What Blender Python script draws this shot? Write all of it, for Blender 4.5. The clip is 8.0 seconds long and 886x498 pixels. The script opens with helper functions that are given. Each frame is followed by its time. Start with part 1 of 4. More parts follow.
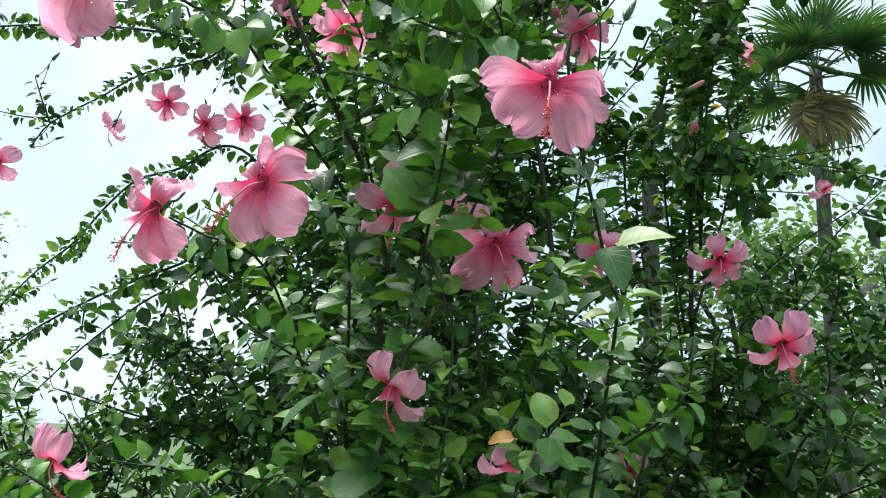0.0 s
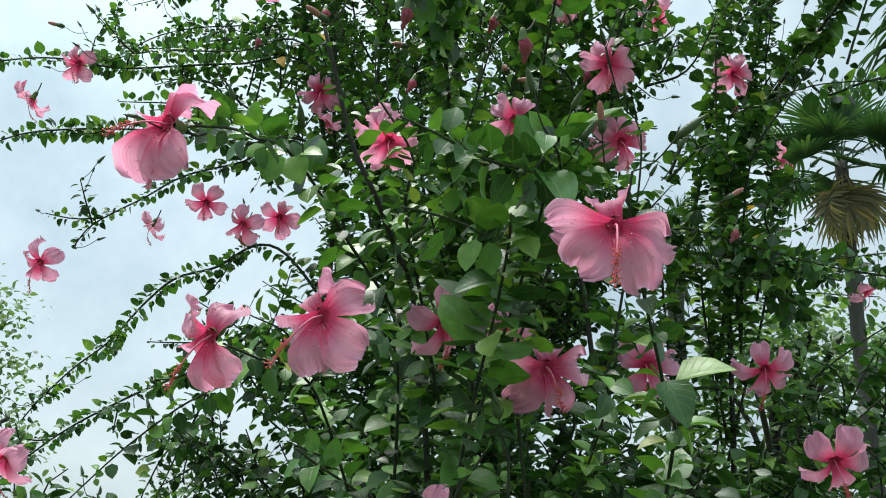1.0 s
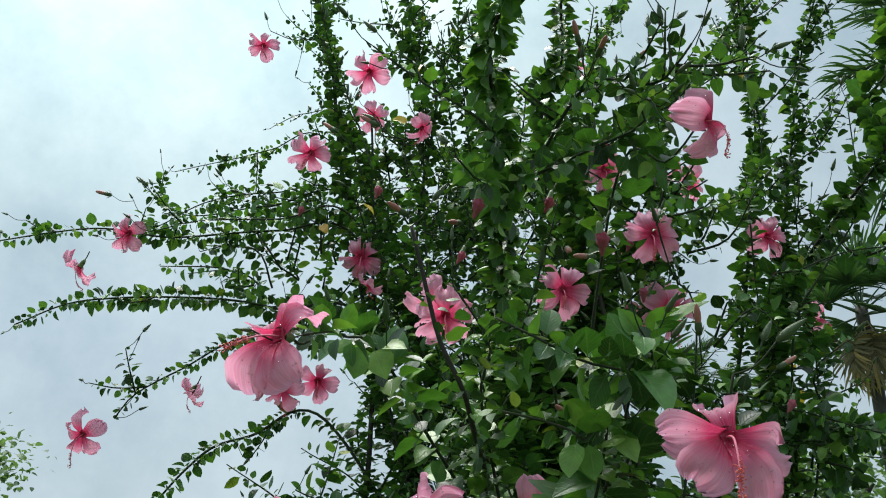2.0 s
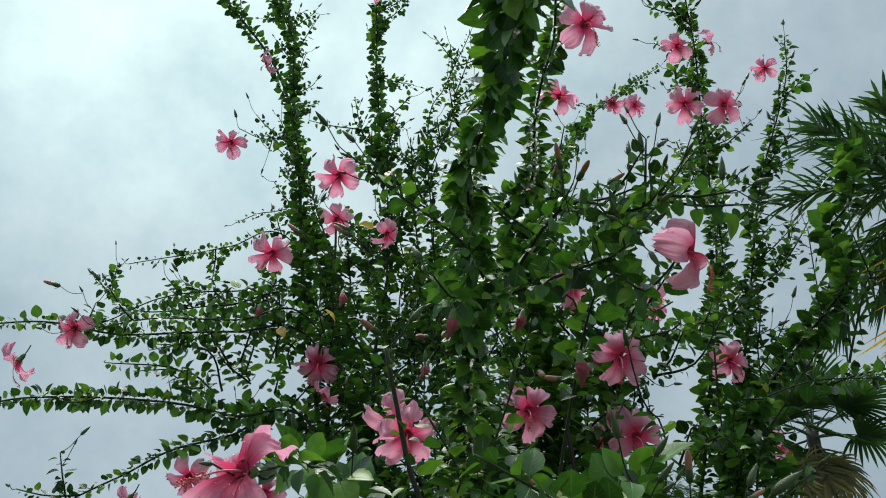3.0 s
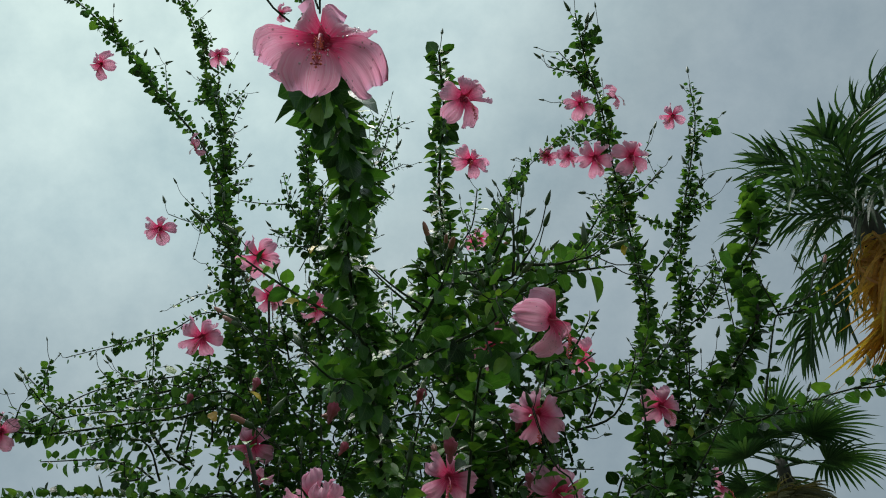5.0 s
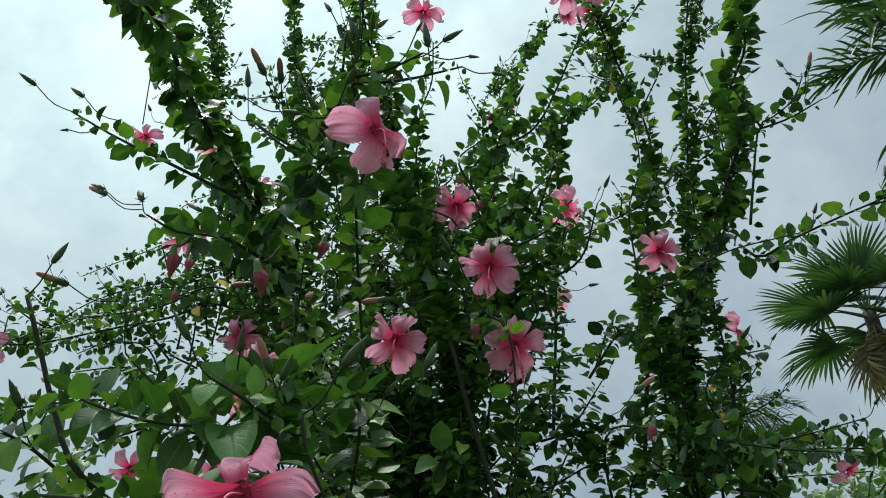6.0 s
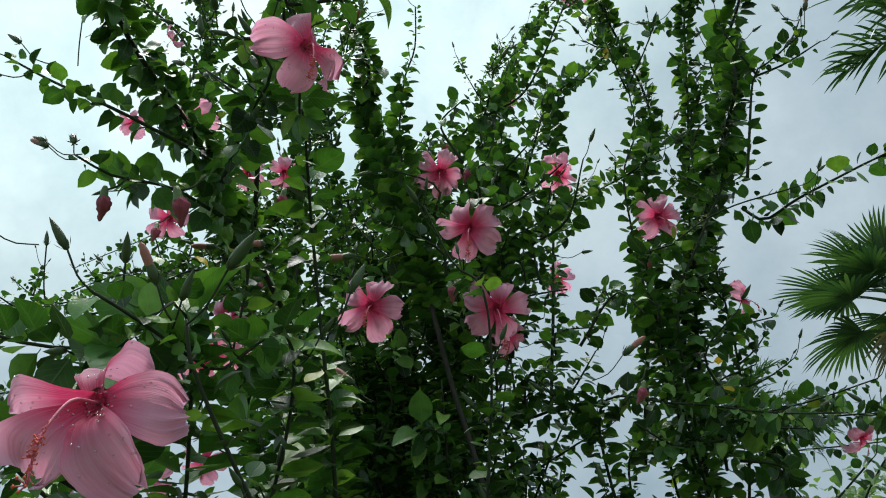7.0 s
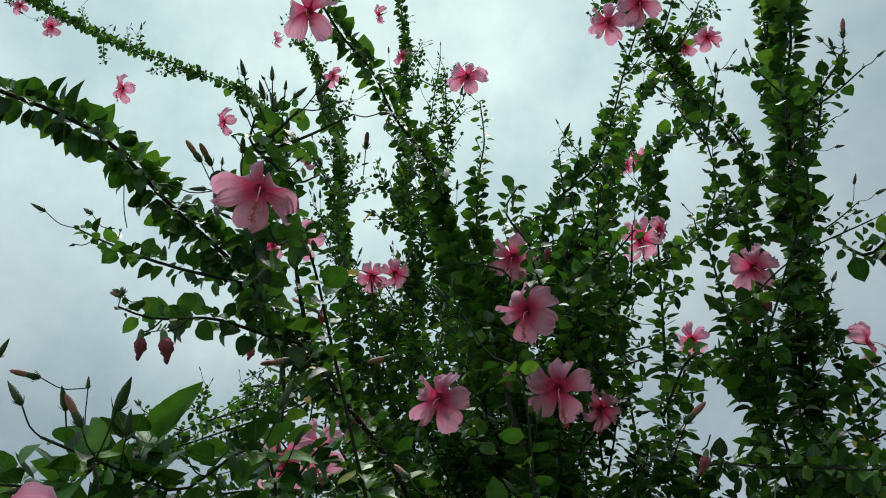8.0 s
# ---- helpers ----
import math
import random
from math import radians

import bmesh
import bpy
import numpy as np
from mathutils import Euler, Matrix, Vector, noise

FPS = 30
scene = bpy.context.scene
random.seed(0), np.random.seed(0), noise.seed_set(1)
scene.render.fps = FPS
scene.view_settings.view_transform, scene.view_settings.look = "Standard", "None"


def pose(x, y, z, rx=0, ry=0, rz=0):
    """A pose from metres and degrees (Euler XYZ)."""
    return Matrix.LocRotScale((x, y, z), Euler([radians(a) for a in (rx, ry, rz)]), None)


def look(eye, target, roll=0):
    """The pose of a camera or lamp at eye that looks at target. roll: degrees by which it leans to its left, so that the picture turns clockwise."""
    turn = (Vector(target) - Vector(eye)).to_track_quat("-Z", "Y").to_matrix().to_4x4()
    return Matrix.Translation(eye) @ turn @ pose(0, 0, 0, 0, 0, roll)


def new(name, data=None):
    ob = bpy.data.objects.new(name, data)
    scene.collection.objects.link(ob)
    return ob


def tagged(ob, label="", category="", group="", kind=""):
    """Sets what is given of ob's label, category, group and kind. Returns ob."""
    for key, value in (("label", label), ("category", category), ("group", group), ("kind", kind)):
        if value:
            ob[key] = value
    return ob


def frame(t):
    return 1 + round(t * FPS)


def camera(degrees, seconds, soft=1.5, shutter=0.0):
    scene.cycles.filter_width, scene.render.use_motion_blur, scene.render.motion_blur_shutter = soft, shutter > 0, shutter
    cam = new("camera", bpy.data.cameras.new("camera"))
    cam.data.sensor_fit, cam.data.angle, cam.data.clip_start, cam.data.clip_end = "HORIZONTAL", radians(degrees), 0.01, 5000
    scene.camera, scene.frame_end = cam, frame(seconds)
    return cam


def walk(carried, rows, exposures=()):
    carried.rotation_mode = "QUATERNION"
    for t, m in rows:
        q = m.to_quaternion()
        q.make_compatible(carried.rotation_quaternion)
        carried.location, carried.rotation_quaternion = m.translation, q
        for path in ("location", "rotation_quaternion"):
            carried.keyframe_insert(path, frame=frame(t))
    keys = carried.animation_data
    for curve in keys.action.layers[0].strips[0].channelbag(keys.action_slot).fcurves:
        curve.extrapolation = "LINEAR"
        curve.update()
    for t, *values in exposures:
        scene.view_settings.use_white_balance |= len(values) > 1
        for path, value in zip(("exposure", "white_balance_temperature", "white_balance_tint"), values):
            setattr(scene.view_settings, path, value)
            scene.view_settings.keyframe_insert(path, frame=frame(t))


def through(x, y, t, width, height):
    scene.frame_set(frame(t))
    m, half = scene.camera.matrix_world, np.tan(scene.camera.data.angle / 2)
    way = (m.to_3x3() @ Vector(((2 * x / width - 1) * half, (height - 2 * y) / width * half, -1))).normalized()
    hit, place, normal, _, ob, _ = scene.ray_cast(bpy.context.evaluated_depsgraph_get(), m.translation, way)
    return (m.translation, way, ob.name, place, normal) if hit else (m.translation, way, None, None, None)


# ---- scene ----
import itertools

cam = camera(55.4, 8.0, soft=1.05)
PATH = [
    (0, (0.127, 0.011, 1.52), (-0.013, 1.958, 1.953), 2.4),
    (0.5, (0.092, 0.003, 1.541), (-0.077, 1.924, 2.07), 2.5),
    (1, (0.083, -0.002, 1.575), (-0.107, 1.892, 2.185), 3.1),
    (1.5, (0.052, -0.03, 1.597), (-0.159, 1.809, 2.356), 2.7),
    (1.7, (0.024, -0.043, 1.612), (-0.19, 1.762, 2.448), 2.9),
    (2.8, (-0.06, -0.028, 1.661), (-0.184, 1.665, 2.718), 3.4),
    (3, (-0.05, -0.02, 1.674), (-0.146, 1.634, 2.795), 4.0),
    (3.5, (-0.017, -0.038, 1.712), (-0.024, 1.525, 2.96), 2.4),
    (4, (0.005, -0.091, 1.744), (0.032, 1.368, 3.111), 1.2),
    (4.5, (0.066, -0.084, 1.74), (0.041, 1.334, 3.15), 2.1),
    (5, (0.106, -0.066, 1.691), (0.062, 1.516, 2.913), -1.8),
    (5.2, (0.183, -0.03, 1.653), (0.124, 1.579, 2.84), -2.3),
    (6.3, (0.486, 0.205, 1.656), (0.104, 1.882, 2.677), -3.6),
    (6.5, (0.497, 0.225, 1.637), (0.11, 1.905, 2.651), -3.6),
    (7, (0.504, 0.302, 1.617), (0.132, 1.944, 2.696), -3.8),
    (7.1, (0.53, 0.317, 1.606), (0.167, 1.929, 2.733), -4.3),
    (7.3, (0.612, 0.321, 1.606), (0.211, 1.861, 2.816), -2.8),
    (7.4, (0.64, 0.334, 1.607), (0.163, 1.842, 2.831), -1.4),
    (7.5, (0.683, 0.345, 1.602), (0.096, 1.806, 2.836), 0.5),
    (7.6, (0.718, 0.343, 1.589), (0.054, 1.767, 2.826), 1.1),
    (8, (0.817, 0.353, 1.597), (0.027, 1.711, 2.835), -1.7),
]
EXPOSURES = [(0.0, 1.72), (1.0, 1.32), (1.7, 1.06), (3.0, 0.66), (4.0, 0.3), (4.5, 0.08), (5.2, 0.32), (6.5, 0.81), (7.0, 0.78), (7.5, 0.54), (8.0, 0.38)]
walk(cam, [(t, look(eye, target, roll)) for t, eye, target, roll in PATH], EXPOSURES)

# ---------- world and light ----------
SUN_AZ, SUN_EL = -42.0, 74.0  # degrees: the veiled sun, almost overhead
THIN_AZ, THIN_EL = -42.0, 60.0  # a thin, bright part of the cloud cover


def toward(az, el):
    return Vector((math.sin(radians(az)) * math.cos(radians(el)), math.cos(radians(az)) * math.cos(radians(el)), math.sin(radians(el))))


toward_sun = toward(SUN_AZ, SUN_EL)


def ramp_node(n, stops):
    r = n.new("ShaderNodeValToRGB")
    while len(r.color_ramp.elements) < len(stops):
        r.color_ramp.elements.new(0.5)
    for e, (p, c) in zip(r.color_ramp.elements, stops):
        e.position, e.color = p, (*c, 1)
    return r


def make_world():
    world = bpy.data.worlds.new("overcast")
    scene.world = world
    world.use_nodes = True
    n, l = world.node_tree.nodes, world.node_tree.links
    n.clear()
    out, bg = n.new("ShaderNodeOutputWorld"), n.new("ShaderNodeBackground")
    sky = n.new("ShaderNodeTexSky")
    sky.sky_type, sky.sun_disc = "NISHITA", False
    sky.sun_elevation, sky.sun_rotation = radians(SUN_EL), radians(SUN_AZ)
    coord = n.new("ShaderNodeTexCoord")
    # soft banks of cloud
    cloud = n.new("ShaderNodeTexNoise")
    cloud.inputs["Scale"].default_value, cloud.inputs["Detail"].default_value, cloud.inputs["Roughness"].default_value = 2.6, 8.0, 0.64
    ramp = n.new("ShaderNodeValToRGB")
    ramp.color_ramp.elements[0].position, ramp.color_ramp.elements[0].color = 0.35, (0.212, 0.28, 0.318, 1)
    ramp.color_ramp.elements[1].position, ramp.color_ramp.elements[1].color = 0.64, (0.350, 0.42, 0.446, 1)
    # where the cover is thin it glows
    dot = n.new("ShaderNodeVectorMath")
    dot.operation = "DOT_PRODUCT"
    dot.inputs[1].default_value = toward(THIN_AZ, THIN_EL)
    glow = ramp_node(n, [(p, (f / 2, f / 2, f / 2)) for p, f in ((0.3, 0.72), (0.65, 0.84), (0.80, 0.97), (0.86, 1.25), (0.91, 1.6), (0.97, 1.78))])
    # the cover is a little darker low down
    sep = n.new("ShaderNodeSeparateXYZ")
    low = n.new("ShaderNodeMapRange")
    low.inputs["From Min"].default_value, low.inputs["From Max"].default_value = 0.0, 0.66
    low.inputs["To Min"].default_value, low.inputs["To Max"].default_value = 1.84, 2.0
    mul = n.new("ShaderNodeMath")
    mul.operation = "MULTIPLY"
    # and brightest overhead
    high = n.new("ShaderNodeMapRange")
    high.interpolation_type = "SMOOTHSTEP"
    high.inputs["From Min"].default_value, high.inputs["From Max"].default_value = 0.90, 1.0
    high.inputs["To Min"].default_value, high.inputs["To Max"].default_value = 1.0, 3.2
    top = n.new("ShaderNodeMath")
    top.operation = "MULTIPLY"
    # the unseen half behind the camera is raised, as added fill on facing leaves
    back = n.new("ShaderNodeMapRange")
    back.inputs["From Min"].default_value, back.inputs["From Max"].default_value = 0.1, -0.7
    back.inputs["To Min"].default_value, back.inputs["To Max"].default_value = 1.0, 1.6
    half = n.new("ShaderNodeMath")
    half.operation = "MULTIPLY"
    tint = n.new("ShaderNodeVectorMath")
    tint.operation = "SCALE"
    thin = n.new("ShaderNodeVectorMath")
    thin.operation = "SCALE"
    thin.inputs["Scale"].default_value = 0.008
    add = n.new("ShaderNodeVectorMath")
    l.new(coord.outputs["Generated"], cloud.inputs["Vector"])
    l.new(coord.outputs["Generated"], dot.inputs[0])
    l.new(coord.outputs["Generated"], sep.inputs[0])
    l.new(sep.outputs["Z"], low.inputs["Value"])
    l.new(cloud.outputs["Fac"], ramp.inputs["Fac"])
    l.new(dot.outputs["Value"], glow.inputs["Fac"])
    l.new(glow.outputs["Color"], mul.inputs[0])
    l.new(low.outputs["Result"], mul.inputs[1])
    # the thin part is a little warmer
    warm = n.new("ShaderNodeMapRange")
    warm.inputs["From Min"].default_value, warm.inputs["From Max"].default_value = 0.75, 1.0
    tone = n.new("ShaderNodeMix")
    tone.data_type = "RGBA"
    tone.inputs[6].default_value, tone.inputs[7].default_value = (1, 1, 1, 1), (0.99, 1.01, 0.885, 1)
    cast = n.new("ShaderNodeVectorMath")
    cast.operation = "MULTIPLY"
    l.new(dot.outputs["Value"], warm.inputs["Value"])
    l.new(warm.outputs["Result"], tone.inputs[0])
    l.new(ramp.outputs["Color"], cast.inputs[0])
    l.new(tone.outputs[2], cast.inputs[1])
    l.new(cast.outputs["Vector"], tint.inputs[0])
    l.new(sep.outputs["Z"], high.inputs["Value"])
    l.new(mul.outputs["Value"], top.inputs[0])
    l.new(high.outputs["Result"], top.inputs[1])
    l.new(sep.outputs["Y"], back.inputs["Value"])
    l.new(top.outputs["Value"], half.inputs[0])
    l.new(back.outputs["Result"], half.inputs[1])
    l.new(half.outputs["Value"], tint.inputs["Scale"])
    l.new(sky.outputs["Color"], thin.inputs[0])
    l.new(tint.outputs["Vector"], add.inputs[0])
    l.new(thin.outputs["Vector"], add.inputs[1])
    l.new(add.outputs["Vector"], bg.inputs["Color"])
    bg.inputs["Strength"].default_value = 1.0
    l.new(bg.outputs["Background"], out.inputs["Surface"])


make_world()
sun = new("sun", bpy.data.lights.new("sun", "SUN"))
sun.data.energy, sun.data.angle, sun.data.color = 2.3, radians(28), (1.0, 0.97, 0.92)
sun.matrix_world = look(toward_sun * 30, (0, 0, 0))


# ---------- materials ----------
def material(name):
    m = bpy.data.materials.new(name)
    m.use_nodes = True
    n = m.node_tree.nodes
    n.clear()
    return m, n, m.node_tree.links, n.new("ShaderNodeOutputMaterial")


def leaf_material(name, stops, through=0.18, rough=0.4, vein=0.35, per_object=False):
    """A leaf: colour that varies from leaf to leaf and within it, a paler midrib and side veins, light passing through."""
    m, n, l, out = material(name)
    if per_object:
        info = n.new("ShaderNodeObjectInfo")
    else:
        info = n.new("ShaderNodeNewGeometry")
    pick = ramp_node(n, stops)
    l.new(info.outputs["Random" if per_object else "Random Per Island"], pick.inputs["Fac"])
    uv = n.new("ShaderNodeUVMap")
    sep = n.new("ShaderNodeSeparateXYZ")
    l.new(uv.outputs["UV"], sep.inputs[0])
    # distance from the midrib
    away = n.new("ShaderNodeMath")
    away.operation = "ABSOLUTE"
    l.new(sep.outputs["X"], away.inputs[0])
    rib = n.new("ShaderNodeMapRange")
    rib.inputs["From Min"].default_value, rib.inputs["From Max"].default_value = 0.0, 0.1
    rib.inputs["To Min"].default_value, rib.inputs["To Max"].default_value = 1.0, 0.0
    l.new(away.outputs[0], rib.inputs["Value"])
    # side veins slope towards the tip
    slope = n.new("ShaderNodeMath")
    slope.operation = "MULTIPLY_ADD"
    slope.inputs[1].default_value = -0.35
    l.new(away.outputs[0], slope.inputs[0])
    l.new(sep.outputs["Y"], slope.inputs[2])
    wave = n.new("ShaderNodeMath")
    wave.operation = "MULTIPLY"
    wave.inputs[1].default_value = 42.0
    l.new(slope.outputs[0], wave.inputs[0])
    sine = n.new("ShaderNodeMath")
    sine.operation = "SINE"
    l.new(wave.outputs[0], sine.inputs[0])
    fine = n.new("ShaderNodeMapRange")
    fine.inputs["From Min"].default_value, fine.inputs["From Max"].default_value = 0.8, 1.0
    fine.inputs["To Max"].default_value = 0.5
    l.new(sine.outputs[0], fine.inputs["Value"])
    most = n.new("ShaderNodeMath")
    most.operation = "MAXIMUM"
    l.new(rib.outputs[0], most.inputs[0])
    l.new(fine.outputs[0], most.inputs[1])
    amount = n.new("ShaderNodeMath")
    amount.operation = "MULTIPLY"
    amount.inputs[1].default_value = vein
    l.new(most.outputs[0], amount.inputs[0])
    coord = n.new("ShaderNodeTexCoord")
    blot = n.new("ShaderNodeTexNoise")
    blot.inputs["Scale"].default_value, blot.inputs["Detail"].default_value = 60.0, 3.0
    l.new(coord.outputs["Object"], blot.inputs["Vector"])
    tone = n.new("ShaderNodeMapRange")
    tone.inputs["From Min"].default_value, tone.inputs["From Max"].default_value = 0.3, 0.7
    tone.inputs["To Min"].default_value, tone.inputs["To Max"].default_value = 0.75, 1.2
    l.new(blot.outputs["Fac"], tone.inputs["Value"])
    toned = n.new("ShaderNodeVectorMath")
    toned.operation = "SCALE"
    l.new(pick.outputs["Color"], toned.inputs[0])
    l.new(tone.outputs[0], toned.inputs["Scale"])
    veined = n.new("ShaderNodeMix")
    veined.data_type = "RGBA"
    veined.inputs[7].default_value = (0.17, 0.27, 0.10, 1)
    l.new(amount.outputs[0], veined.inputs[0])
    l.new(toned.outputs["Vector"], veined.inputs[6])
    bump = n.new("ShaderNodeBump")
    bump.inputs["Strength"].default_value, bump.inputs["Distance"].default_value = 0.35, 0.001
    l.new(most.outputs[0], bump.inputs["Height"])
    body = n.new("ShaderNodeBsdfPrincipled")
    body.inputs["Roughness"].default_value = rough
    body.inputs["Specular IOR Level"].default_value = 0.45
    l.new(veined.outputs[2], body.inputs["Base Color"])
    l.new(bump.outputs["Normal"], body.inputs["Normal"])
    lit = n.new("ShaderNodeVectorMath")
    lit.operation = "MULTIPLY"
    lit.inputs[1].default_value = (1.45, 1.7, 0.65)
    l.new(veined.outputs[2], lit.inputs[0])
    glow = n.new("ShaderNodeBsdfTranslucent")
    l.new(lit.outputs["Vector"], glow.inputs["Color"])
    mix = n.new("ShaderNodeMixShader")
    mix.inputs["Fac"].default_value = through
    l.new(body.outputs[0], mix.inputs[1])
    l.new(glow.outputs[0], mix.inputs[2])
    l.new(mix.outputs[0], out.inputs["Surface"])
    return m


GREENS = [(0.0, (0.011, 0.032, 0.008)), (0.3, (0.034, 0.097, 0.021)), (0.6, (0.077, 0.196, 0.037)), (0.85, (0.145, 0.285, 0.047)), (0.985, (0.20, 0.33, 0.06)), (1.0, (0.28, 0.29, 0.04))]
leaf_green = leaf_material("hibiscus_leaf", GREENS)
leaf_single = leaf_material("hibiscus_leaf_large", GREENS[:4], per_object=True)
leaf_yellow = leaf_material("yellowed_leaf", [(0.0, (0.62, 0.42, 0.04)), (1.0, (0.5, 0.24, 0.04))], per_object=True, vein=0.2)
palm_green = leaf_material("palm_leaf", [(0.0, (0.016, 0.046, 0.020)), (0.6, (0.030, 0.074, 0.030)), (1.0, (0.062, 0.115, 0.04))], through=0.22, rough=0.45, vein=0.15)
palm_dead = leaf_material("dry_palm_leaf", [(0.0, (0.36, 0.14, 0.03)), (0.5, (0.55, 0.26, 0.05)), (1.0, (0.55, 0.36, 0.09))], through=0.45, rough=0.7, vein=0.1)
palm_tan = leaf_material("faded_palm_leaf", [(0.0, (0.10, 0.09, 0.05)), (0.6, (0.22, 0.18, 0.10)), (1.0, (0.36, 0.25, 0.09))], through=0.3, rough=0.7, vein=0.1)
# distant haze is put into this leaf colour by paling the greens
hazed_green = leaf_material("hazed_tree_leaf", [(0.0, (0.07, 0.12, 0.06)), (0.6, (0.11, 0.18, 0.09)), (1.0, (0.17, 0.24, 0.12))], through=0.3, rough=0.5, vein=0.1)


def bark_material(name, dark, pale, scale=60.0, rough=0.8):
    m, n, l, out = material(name)
    coord = n.new("ShaderNodeTexCoord")
    grain, patch = n.new("ShaderNodeTexNoise"), n.new("ShaderNodeTexNoise")
    stretch = n.new("ShaderNodeMapping")
    stretch.inputs["Scale"].default_value = (1, 1, 0.25)
    grain.inputs["Scale"].default_value, grain.inputs["Detail"].default_value = scale * 3, 4.0
    patch.inputs["Scale"].default_value, patch.inputs["Detail"].default_value = scale * 0.3, 3.0
    l.new(coord.outputs["Object"], stretch.inputs["Vector"])
    l.new(stretch.outputs["Vector"], grain.inputs["Vector"])
    l.new(coord.outputs["Object"], patch.inputs["Vector"])
    mean = n.new("ShaderNodeMath")
    mean.operation = "MULTIPLY_ADD"
    mean.inputs[1].default_value, mean.inputs[2].default_value = 0.5, 0.0
    both = n.new("ShaderNodeMath")
    both.operation = "MULTIPLY_ADD"
    both.inputs[1].default_value = 0.5
    l.new(grain.outputs["Fac"], mean.inputs[0])
    l.new(patch.outputs["Fac"], both.inputs[0])
    l.new(mean.outputs[0], both.inputs[2])
    ramp = ramp_node(n, [(0.35, dark), (0.65, pale)])
    l.new(both.outputs[0], ramp.inputs["Fac"])
    bump = n.new("ShaderNodeBump")
    bump.inputs["Strength"].default_value, bump.inputs["Distance"].default_value = 0.5, 0.003
    l.new(grain.outputs["Fac"], bump.inputs["Height"])
    body = n.new("ShaderNodeBsdfPrincipled")
    body.inputs["Roughness"].default_value = rough
    l.new(ramp.outputs["Color"], body.inputs["Base Color"])
    l.new(bump.outputs["Normal"], body.inputs["Normal"])
    l.new(body.outputs[0], out.inputs["Surface"])
    return m


bark = bark_material("hibiscus_bark", (0.012, 0.010, 0.007), (0.036, 0.031, 0.021))
twig = bark_material("green_twig", (0.012, 0.018, 0.007), (0.030, 0.040, 0.015), rough=0.85)
palm_bark = bark_material("palm_bark", (0.022, 0.02, 0.016), (0.07, 0.062, 0.05), scale=12.0)


def petal_material(name, pale, wilt=0.0):
    """Pink petal: crimson throat, darker veins fanning out, pale rim; thin enough to let light through."""
    m, n, l, out = material(name)
    uv = n.new("ShaderNodeUVMap")
    sep = n.new("ShaderNodeSeparateXYZ")
    l.new(uv.outputs["UV"], sep.inputs[0])
    info = n.new("ShaderNodeObjectInfo")
    along = ramp_node(n, [(0.0, (0.66, 0.012, 0.09)), (0.29, (0.80, 0.04, 0.17)), (0.49, tuple(0.5 * a + 0.5 * b for a, b in zip(pale, (0.82, 0.09, 0.24)))), (0.68, pale), (0.9, pale), (1.0, tuple(min(0.94, c * 1.25) for c in pale))])
    l.new(sep.outputs["Y"], along.inputs["Fac"])
    # veins: streaks that run from the throat to the rim
    squeeze = n.new("ShaderNodeCombineXYZ")
    kx, ky = n.new("ShaderNodeMath"), n.new("ShaderNodeMath")
    kx.operation = ky.operation = "MULTIPLY"
    kx.inputs[1].default_value, ky.inputs[1].default_value = 17.0, 0.6
    l.new(sep.outputs["X"], kx.inputs[0])
    l.new(sep.outputs["Y"], ky.inputs[0])
    l.new(kx.outputs[0], squeeze.inputs["X"])
    l.new(ky.outputs[0], squeeze.inputs["Y"])
    l.new(info.outputs["Random"], squeeze.inputs["Z"])
    streak = n.new("ShaderNodeTexNoise")
    streak.inputs["Scale"].default_value, streak.inputs["Detail"].default_value = 1.6, 3.0
    l.new(squeeze.outputs[0], streak.inputs["Vector"])
    vein = n.new("ShaderNodeMapRange")
    vein.inputs["From Min"].default_value, vein.inputs["From Max"].default_value = 0.45, 0.66
    vein.inputs["To Max"].default_value = 0.42
    l.new(streak.outputs["Fac"], vein.inputs["Value"])
    tinted = n.new("ShaderNodeMix")
    tinted.data_type = "RGBA"
    tinted.inputs[7].default_value = (0.82, 0.20, 0.36, 1)
    l.new(vein.outputs[0], tinted.inputs[0])
    l.new(along.outputs["Color"], tinted.inputs[6])
    # paler washes between the veins
    wash = n.new("ShaderNodeTexNoise")
    wash.inputs["Scale"].default_value = 1.3
    l.new(squeeze.outputs[0], wash.inputs["Vector"])
    light = n.new("ShaderNodeMapRange")
    light.inputs["From Min"].default_value, light.inputs["From Max"].default_value = 0.55, 0.75
    light.inputs["To Max"].default_value = 0.6 * (1 - wilt)
    l.new(wash.outputs["Fac"], light.inputs["Value"])
    farther = n.new("ShaderNodeMath")
    farther.operation = "MULTIPLY"
    l.new(light.outputs[0], farther.inputs[0])
    l.new(sep.outputs["Y"], farther.inputs[1])
    washed = n.new("ShaderNodeMix")
    washed.data_type = "RGBA"
    washed.inputs[7].default_value = (0.88, 0.66, 0.72, 1)
    l.new(farther.outputs[0], washed.inputs[0])
    l.new(tinted.outputs[2], washed.inputs[6])
    shade = n.new("ShaderNodeMapRange")
    shade.inputs["To Min"].default_value, shade.inputs["To Max"].default_value = 0.86 - wilt * 0.3, 1.06 - wilt * 0.3
    l.new(info.outputs["Random"], shade.inputs["Value"])
    toned = n.new("ShaderNodeVectorMath")
    toned.operation = "SCALE"
    l.new(washed.outputs[2], toned.inputs[0])
    l.new(shade.outputs[0], toned.inputs["Scale"])
    bump = n.new("ShaderNodeBump")
    bump.inputs["Strength"].default_value, bump.inputs["Distance"].default_value = 0.6, 0.0012
    l.new(streak.outputs["Fac"], bump.inputs["Height"])
    body = n.new("ShaderNodeBsdfPrincipled")
